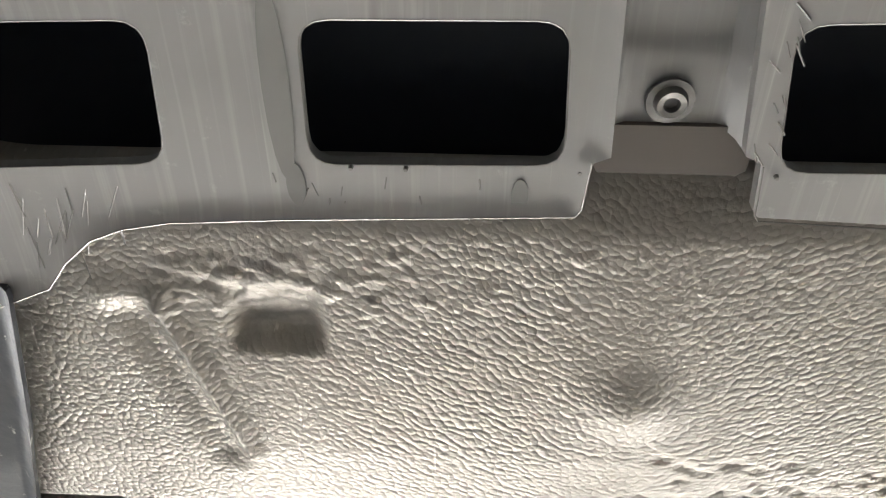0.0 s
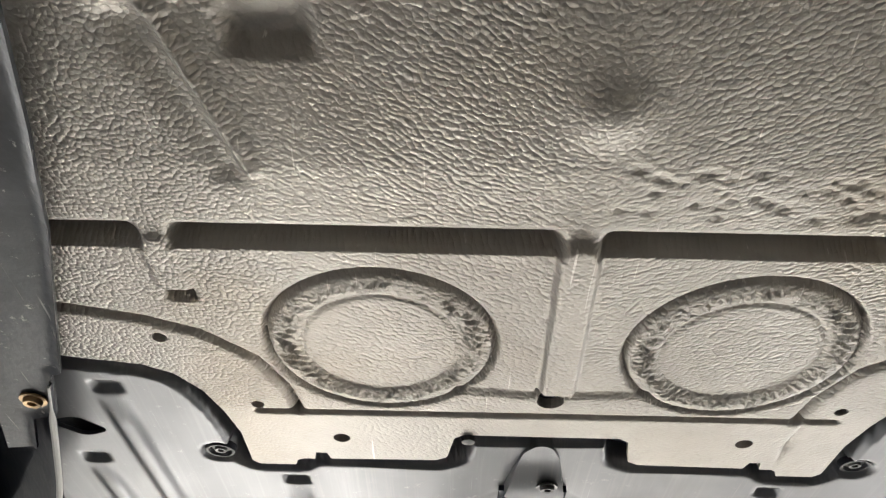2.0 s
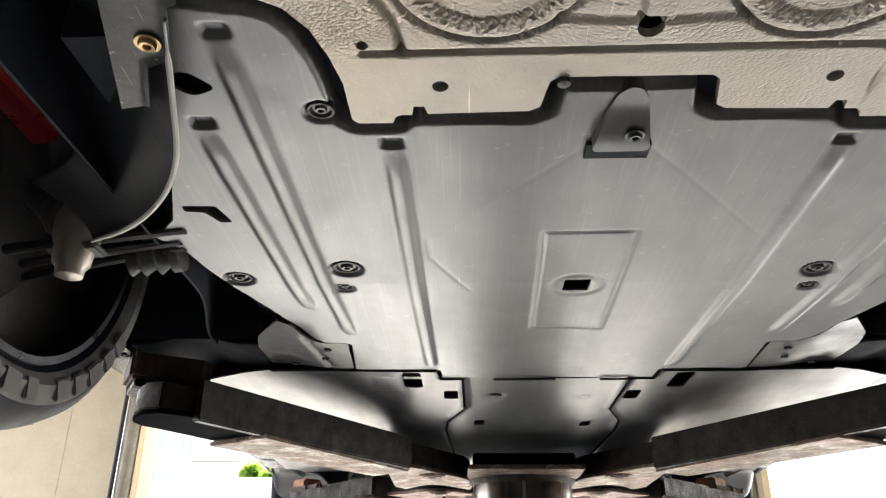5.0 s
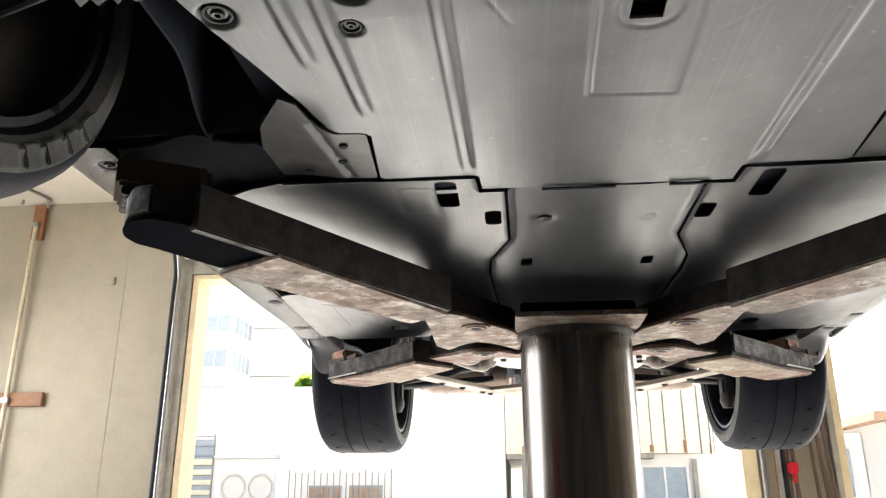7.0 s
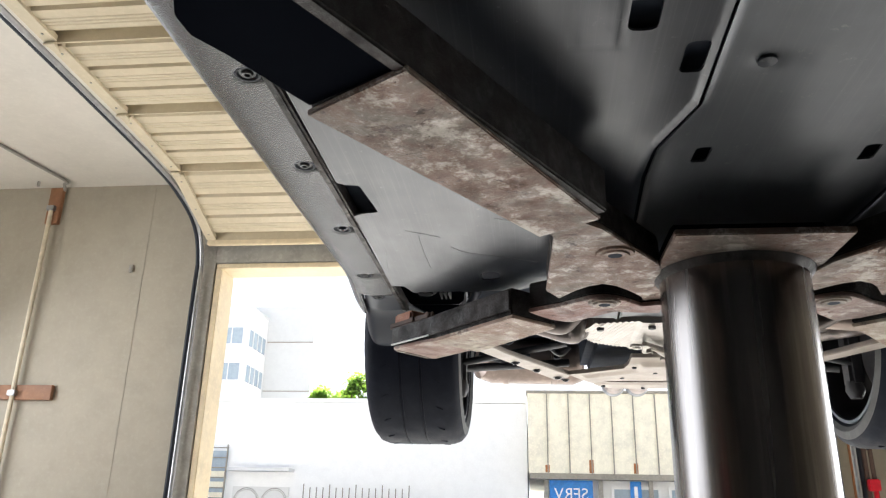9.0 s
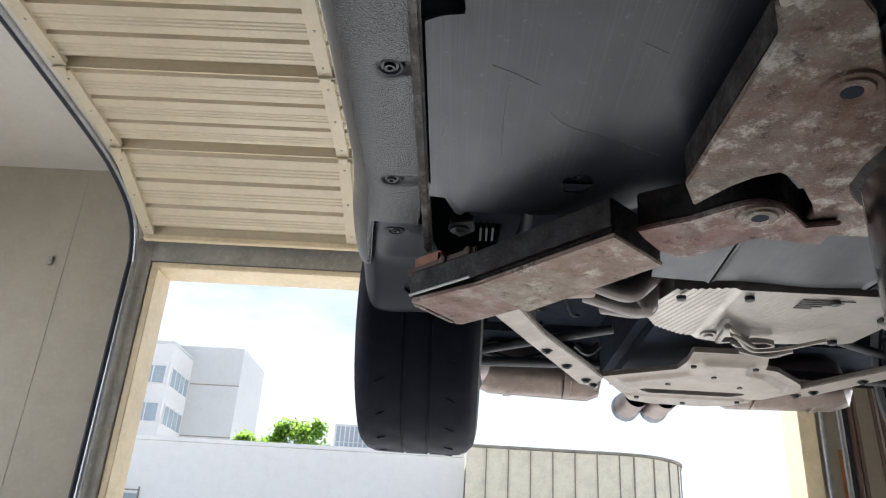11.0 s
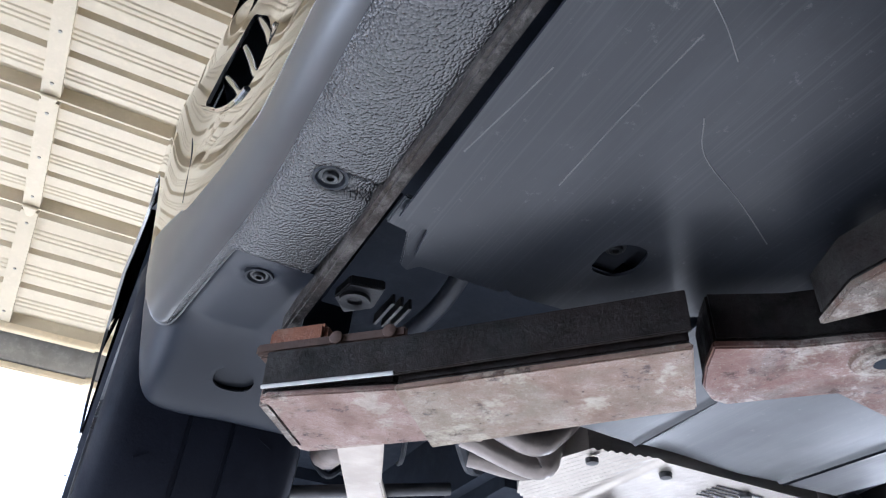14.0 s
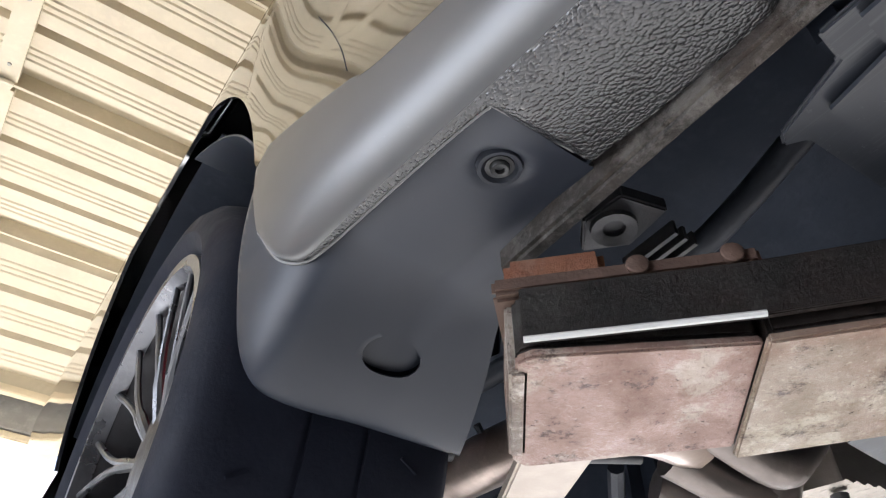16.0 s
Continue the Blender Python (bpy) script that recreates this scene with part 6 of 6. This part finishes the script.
        for x, y in ((-0.366, 3.325), (-0.296, 3.455), (-0.222, 3.588), (-0.192, 3.635)):
            bolt(br_, sx(x), y, 1.681, 0.015, "dark_bolt", False)
        # mufflers
        mf = part("muffler", tube([(sx(-0.53), 3.99, 1.83), (sx(-0.52), 4.0, 1.825), (sx(-0.48), 4.02, 1.825), (sx(-0.14), 4.06, 1.825), (sx(-0.105), 4.05, 1.825), (sx(-0.095), 4.05, 1.825)], [0.03, 0.075, 0.09, 0.09, 0.075, 0.03], 20), "muffler", car, "heat-stained steel muffler")
        for x in (-0.42, -0.22):
            part("strap", lathe([(0.0905, -0.012), (0.093, -0.010), (0.093, 0.010), (0.0905, 0.012)], 24, Matrix.Translation((sx(x), 4.035, 1.825)) @ Matrix.Rotation(radians(90), 4, "Y")), "muffler", mf)
        tp = part("exhaust_tip", lathe([(0.050, 4.12), (0.052, 4.26), (0.056, 4.30), (0.058, 4.325), (0.054, 4.33), (0.049, 4.30), (0.048, 4.14)], 32, Matrix.Translation((EX - s * 0.052, 0, 1.782)) @ Matrix.Diagonal((0.88, 1, 0.88, 1)) @ Matrix.Rotation(radians(-90), 4, "X")), "muffler", car, "round exhaust tip with a polished end")
        part("end_ring", lathe([(0.0545, 4.285), (0.0585, 4.30), (0.060, 4.328), (0.057, 4.334), (0.050, 4.332), (0.0495, 4.31)], 40, Matrix.Translation((EX - s * 0.052, 0, 1.782)) @ Matrix.Diagonal((0.88, 1, 0.88, 1)) @ Matrix.Rotation(radians(-90), 4, "X")), "rim", tp)
        part("bore", disc_lathe([(0.0475, 4.20), (0.0475, 4.205)], 24, Matrix.Translation((EX - s * 0.052, 0, 1.782)) @ Matrix.Diagonal((0.88, 1, 0.88, 1)) @ Matrix.Rotation(radians(-90), 4, "X")), "void", tp)
    # subframe plate
    sf = [(-0.185, 3.545), (-0.052, 3.80), (0.02, 3.83), (0.18, 3.83), (0.262, 3.80), (0.390, 3.60), (0.361, 3.525), (0.255, 3.41), (0.215, 3.395), (0.195, 3.310), (0.005, 3.310), (-0.005, 3.43)]
    slot = [(-0.06, 3.66), (-0.02, 3.64), (0.22, 3.64), (0.26, 3.66), (0.22, 3.695), (-0.02, 3.695)]

    def place3(u, v):
        z = 1.682 - 0.010 * step(near(sf, u, v)[0], 0.03, 0.05) * step(3.63 - v, 0, 0.02) + 0.012 * step(3.36 - v, 0, 0.05) + 0.006 * bell(v - 3.73, 0.01)
        return u, v, z
    s_ = part("subframe_plate", sheet(sf, 0.006, place3, [rounded(slot, 0.015)], 0.014), "alu_pale", car, "pale pressed aluminium subframe plate")
    for x, y in ((0.02, 3.37), (0.18, 3.37), (0.10, 3.46), (0.0, 3.55), (0.2, 3.55), (0.10, 3.765), (-0.05, 3.72), (0.25, 3.72)):
        part("bolt", disc_lathe([(0.008, 0), (0.007, -0.006), (0.003, -0.006)], 10, Matrix.Translation((x, y, 1.675))), "link", s_)
    # clutter in the dark bay
    rng = random.Random(9)
    for k in range(26):
        x, y = rng.uniform(-0.42, 0.62), rng.uniform(3.15, 3.95)
        a = rng.uniform(0, 6.3)
        l = rng.uniform(0.06, 0.2)
        part("cable", tube(bend([(x, y, 1.80), (x + l * math.cos(a) * 0.5, y + l * math.sin(a) * 0.5, 1.775), (x + l * math.cos(a), y + l * math.sin(a), 1.80)], 5), rng.choice((0.005, 0.008, 0.012)), 8), rng.choice(("black", "link", "black", "black")), car)
    part("gearbox", boxed((-0.12, 3.25, 1.76), (0.32, 3.95, 1.98), 0.03), "void", car, "dark gearbox casing")
    part("rear_valance", sheet([(-0.76, 4.12), (0.926, 4.12), (0.926, 4.32), (-0.76, 4.32)], 0.03, lambda u, v: (u, v, 1.85 + 0.3 * (v - 4.12)), (), 0.02), "black", car, "black rear valance")
    # closed body above the underside: dark boxes added to block light
    part("shell_blocker", boxed((-0.60, 0.30, 1.86), (0.77, 0.62, 2.3)), "void", car, "", False)
    part("shell_blocker", boxed((-0.42, 0.62, 1.80), (0.59, 1.34, 2.4)), "void", car, "", False)
    part("shell_blocker", boxed((-0.76, 1.34, 1.785), (0.926, 2.62, 2.4)), "void", car, "", False)
    part("shell_blocker", boxed((-0.58, 2.62, 1.90), (0.746, 3.05, 2.4)), "void", car, "", False)
    part("shell_blocker", boxed((-0.50, 3.05, 1.95), (0.666, 3.90, 2.4)), "void", car, "", False)
    part("shell_blocker", boxed((-0.76, 3.90, 1.92), (0.926, 4.28, 2.4)), "void", car, "", False)
    # painted upper body over the flanks, nose and tail
    def over(u, v):
        hw = 0.885 + 0.036 * step(v, 2.6, 3.05)
        crown = (1 - np.abs(u) ** 4)
        roof = 0.34 * step(v, 1.25, 1.95) * (1 - step(v, 2.55, 4.0)) * (1 - np.abs(u) ** 3) ** 0.6
        return CX + u * hw, v, 2.498 + 0.03 * crown * (1 - step(v, 0.5, 0.9) * 0.4) + roof
    part("upper_body", sheet([(-1, 0.2), (1, 0.2), (1, 4.3), (-1, 4.3)], 0.05, over, (), 0.01, (0, 0, -1)), "gloss", car, "gloss black painted upper body", True, 60)
    for y0, d in ((0.2, -1), (4.3, 1)):
        part("fascia", sheet([(-1, 0), (1, 0), (1, 1), (-1, 1)], 0.1, lambda u, w: (CX + u * (0.885 + (0.036 if d > 0 else 0)), y0 + d * 0.10 * np.sin(math.pi * w) * (1 - u ** 4) + 0 * u, 2.02 + 0.478 * w), (), 0.01, (0, -d, 0)), "gloss", car, "gloss black painted end panel", True, 60)
    # dark sheet added to close off the rear bay
    part("rear_bay_closer", boxed((-0.62, 2.60, 1.762), (0.79, 2.62, 1.92)), "void", car, "", False)


rear_end()


# ---- the lift ----
PX, PY = 0.075, 2.30
lift = thing("vehicle_lift", "in-ground post lift with four rusty swing arms", "car lift", at=(PX, PY, 0))
LINV = Matrix.Translation((-PX, -PY, 0))


def lift_part(name, b, mat, parent=None, label="", smooth=True):
    b.transform(LINV)
    return part(name, b, mat, parent or lift, label, smooth)


def build_lift():
    lift_part("post", lathe([(0.138, -0.05), (0.138, 1.644)], 64, Matrix.Translation((PX, PY, 0))), "chrome", None, "polished steel lift post")
    lift_part("collar", lathe([(0.20, 0.0), (0.20, 0.02), (0.145, 0.03), (0.145, 0.0)], 48, Matrix.Translation((PX, PY, 0))), "arm_side")
    hd = [(-0.072, 2.072), (0.222, 2.072), (0.224, 2.22), (0.225, 2.52), (-0.075, 2.52), (-0.074, 2.22)]
    lift_part("crosshead", prism(hd, 1.645, 1.657, 0.002), "arm_under", None, "scuffed brown steel crosshead plate")
    # black block painting the shadowed zone above the plate
    lift_part("head_shade", boxed((-0.06, 2.16, 1.658), (0.21, 2.50, 1.70), 0.004), "arm_black", None, "black block standing in for shade above the crosshead")
    lift_part("weld", lathe([(0.138, 1.630), (0.147, 1.640), (0.150, 1.6445)], 48, Matrix.Translation((PX, PY, 0))), "arm_side", None, "rough weld bead")
    for sx_ in (1, -1):
        for sy in (1, -1):
            # sy 1: arm towards the front of the car
            def tf(pts):
                return [(PX + sx_ * (x - PX), y) for x, y in pts][::(1 if sx_ == 1 else -1)]
            mats = "arm_under" if sy == 1 else "arm_red"
            if sy == 1:
                pv = (-0.165, 2.14)
                root = [(-0.197, 2.02), (-0.079, 2.208), (-0.066, 2.26), (-0.066, 2.46), (-0.090, 2.415), (-0.117, 2.376), (-0.143, 2.345), (-0.17, 2.330), (-0.196, 2.345), (-0.22, 2.373), (-0.254, 2.434), (-0.283, 2.375), (-0.275, 2.062), (-0.297, 2.016), (-0.27, 1.985), (-0.235, 1.985)]
                sleeve = [(-0.208, 1.925), (-0.300, 1.998), (-0.570, 1.585), (-0.440, 1.500)]
                tip = [(-0.445, 1.510), (-0.566, 1.583), (-0.625, 1.475), (-0.648, 1.440), (-0.650, 1.41), (-0.640, 1.385), (-0.610, 1.345), (-0.575, 1.335), (-0.535, 1.365)]
                pad_at, pad_turn = (-0.615, 1.435), 30
            else:
                pv = (-0.158, 2.437)
                root = [(-0.03, 2.53), (-0.03, 2.455), (-0.076, 2.470), (-0.090, 2.455), (-0.109, 2.432), (-0.135, 2.410), (-0.163, 2.399), (-0.188, 2.407), (-0.21, 2.425), (-0.250, 2.465), (-0.321, 2.511), (-0.299, 2.545), (-0.268, 2.583), (-0.234, 2.603), (-0.214, 2.602), (-0.167, 2.552), (-0.131, 2.517)]
                sleeve = [(-0.357, 2.505), (-0.256, 2.608), (-0.458, 2.872), (-0.571, 2.748)]
                tip = [(-0.565, 2.755), (-0.465, 2.865), (-0.585, 2.987), (-0.600, 2.985), (-0.690, 2.868), (-0.685, 2.855)]
                pad_at, pad_turn = (-0.615, 2.855), -45
            base = 1.640 if sy == 1 else 1.632
            a = lift_part("arm", prism(tf(root), base, base + 0.009, 0.002), mats, None, "rusty lift arm with worn paint")
            mid = [sum(p[i] for p in root) / len(root) for i in (0, 1)]
            # root side in the darkened material, so it reads as shaded
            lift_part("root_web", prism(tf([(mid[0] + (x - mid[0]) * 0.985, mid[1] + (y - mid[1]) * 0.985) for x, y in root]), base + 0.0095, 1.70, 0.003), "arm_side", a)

            def two(name, pts, z0, z1, mat):
                lo = prism(tf(pts), z0, z0 + 0.008, 0.002)
                o = lift_part(name, lo, mat, a)
                c = [sum(p[i] for p in pts) / len(pts) for i in (0, 1)]
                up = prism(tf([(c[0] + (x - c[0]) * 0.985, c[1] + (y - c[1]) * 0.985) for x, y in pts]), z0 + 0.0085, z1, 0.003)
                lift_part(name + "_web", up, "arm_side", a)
                return o
            two("sleeve", sleeve, 1.618, 1.690, mats if sy == 1 else "arm_pale")
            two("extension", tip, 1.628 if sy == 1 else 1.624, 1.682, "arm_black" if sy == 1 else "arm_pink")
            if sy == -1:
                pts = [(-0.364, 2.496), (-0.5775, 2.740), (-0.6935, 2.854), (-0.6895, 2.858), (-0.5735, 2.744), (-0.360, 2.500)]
                lift_part("side_bar", prism(tf(pts), 1.6335, 1.681, 0.001), "arm_side", a, "grimy flat side of the arm, darkened for shade")
                lip = tf([(-0.577, 2.7395), (-0.6935, 2.8535)])
                lift_part("worn_lip", tube([(x, y, 1.6345) for x, y in lip], 0.0024, 6), "office", a, "pale worn lower lip")
            px_, py_ = PX + sx_ * (pv[0] - PX), pv[1]
            lift_part("pivot_bolt", disc_lathe([(0.012, 0.010), (0.012, -0.006), (0.024, -0.007), (0.026, -0.004), (0.033, -0.004), (0.035, 0.0)], 24, Matrix.Translation((px_, py_, 1.640 if sy == 1 else 1.632))), "arm_under", a)
            # dark disc across the bore paints the shade inside it
            lift_part("pivot_shade", disc_lathe([(0.0125, -0.0062), (0.0125, -0.005)], 18, Matrix.Translation((px_, py_, 1.640 if sy == 1 else 1.632))), "void", a)
            # pad carrier
            q = Matrix.Translation((PX + sx_ * (pad_at[0] - PX), pad_at[1], 0)) @ Matrix.Rotation(radians(pad_turn * sx_), 4, "Z")
            if sy == 1:
                pd = bmesh.new()
                box(pd, (-0.065, -0.05, 1.695), (0.065, 0.05, 1.742), 0.006)
                lift_part("pad", merge(bmesh.new(), pd, q), "pad", a, "ribbed brown rubber pad")
                for k in range(7):
                    lift_part("pad_rib", boxed((-0.060 + k * 0.0185, -0.0565, 1.698), (-0.049 + k * 0.0185, -0.0505, 1.738), 0.002, q), "pad", a)
                lift_part("pad_seat", merge(bmesh.new(), boxed((-0.055, -0.045, 1.682), (0.055, 0.045, 1.695), 0.002), q), "arm_side", a)
                for k in range(5):
                    lift_part("pad_rib", boxed((0.0655, -0.046 + k * 0.020, 1.698), (0.0715, -0.034 + k * 0.020, 1.738), 0.002, q), "pad", a)
                pts = [(-0.536, 1.378), (-0.520, 1.366), (-0.200, 1.905), (-0.216, 1.917)]
                lift_part("side_bar", prism(tf(pts), 1.622, 1.693, 0.003), "arm_side", a, "grimy flat bar along the arm, darkened for shade")
            else:
                pd = boxed((-0.066, -0.043, 1.690), (0.012, 0.030, 1.724), 0.006)
                lift_part("pad", merge(bmesh.new(), pd, q), "pad_rear", a, "worn brown block pad")
                b2 = bmesh.new()
                box(b2, (-0.075, -0.044, 1.682), (0.12, 0.045, 1.690), 0.003)
                box(b2, (-0.075, -0.052, 1.682), (0.12, -0.0445, 1.697), 0.003)
                lift_part("pad_seat", merge(bmesh.new(), b2, q), "pad", a, "rusty brown pad plate")
                for k in (0.033, 0.100):
                    lift_part("pin", merge(bmesh.new(), disc_lathe([(0.008, 0.0), (0.0085, 0.001), (0.0085, 0.004), (0.007, 0.005)], 14, Matrix.Translation((k, -0.0525, 1.690)) @ Matrix.Rotation(radians(90), 4, "X")), q), "pad", a, "worn pin head")
                e = bmesh.new()
                box(e, (-0.005, -0.062, 1.622), (0.008, 0.062, 1.69), 0.002)
                qe = Matrix.Translation((PX + sx_ * (-0.645 - PX), 2.925, 0)) @ Matrix.Rotation(radians(-38 * sx_ if sx_ == 1 else 38 + 180), 4, "Z")
                lift_part("end_stop", merge(bmesh.new(), e, qe), "arm_under", a, "scraped pale end plate")


build_lift()
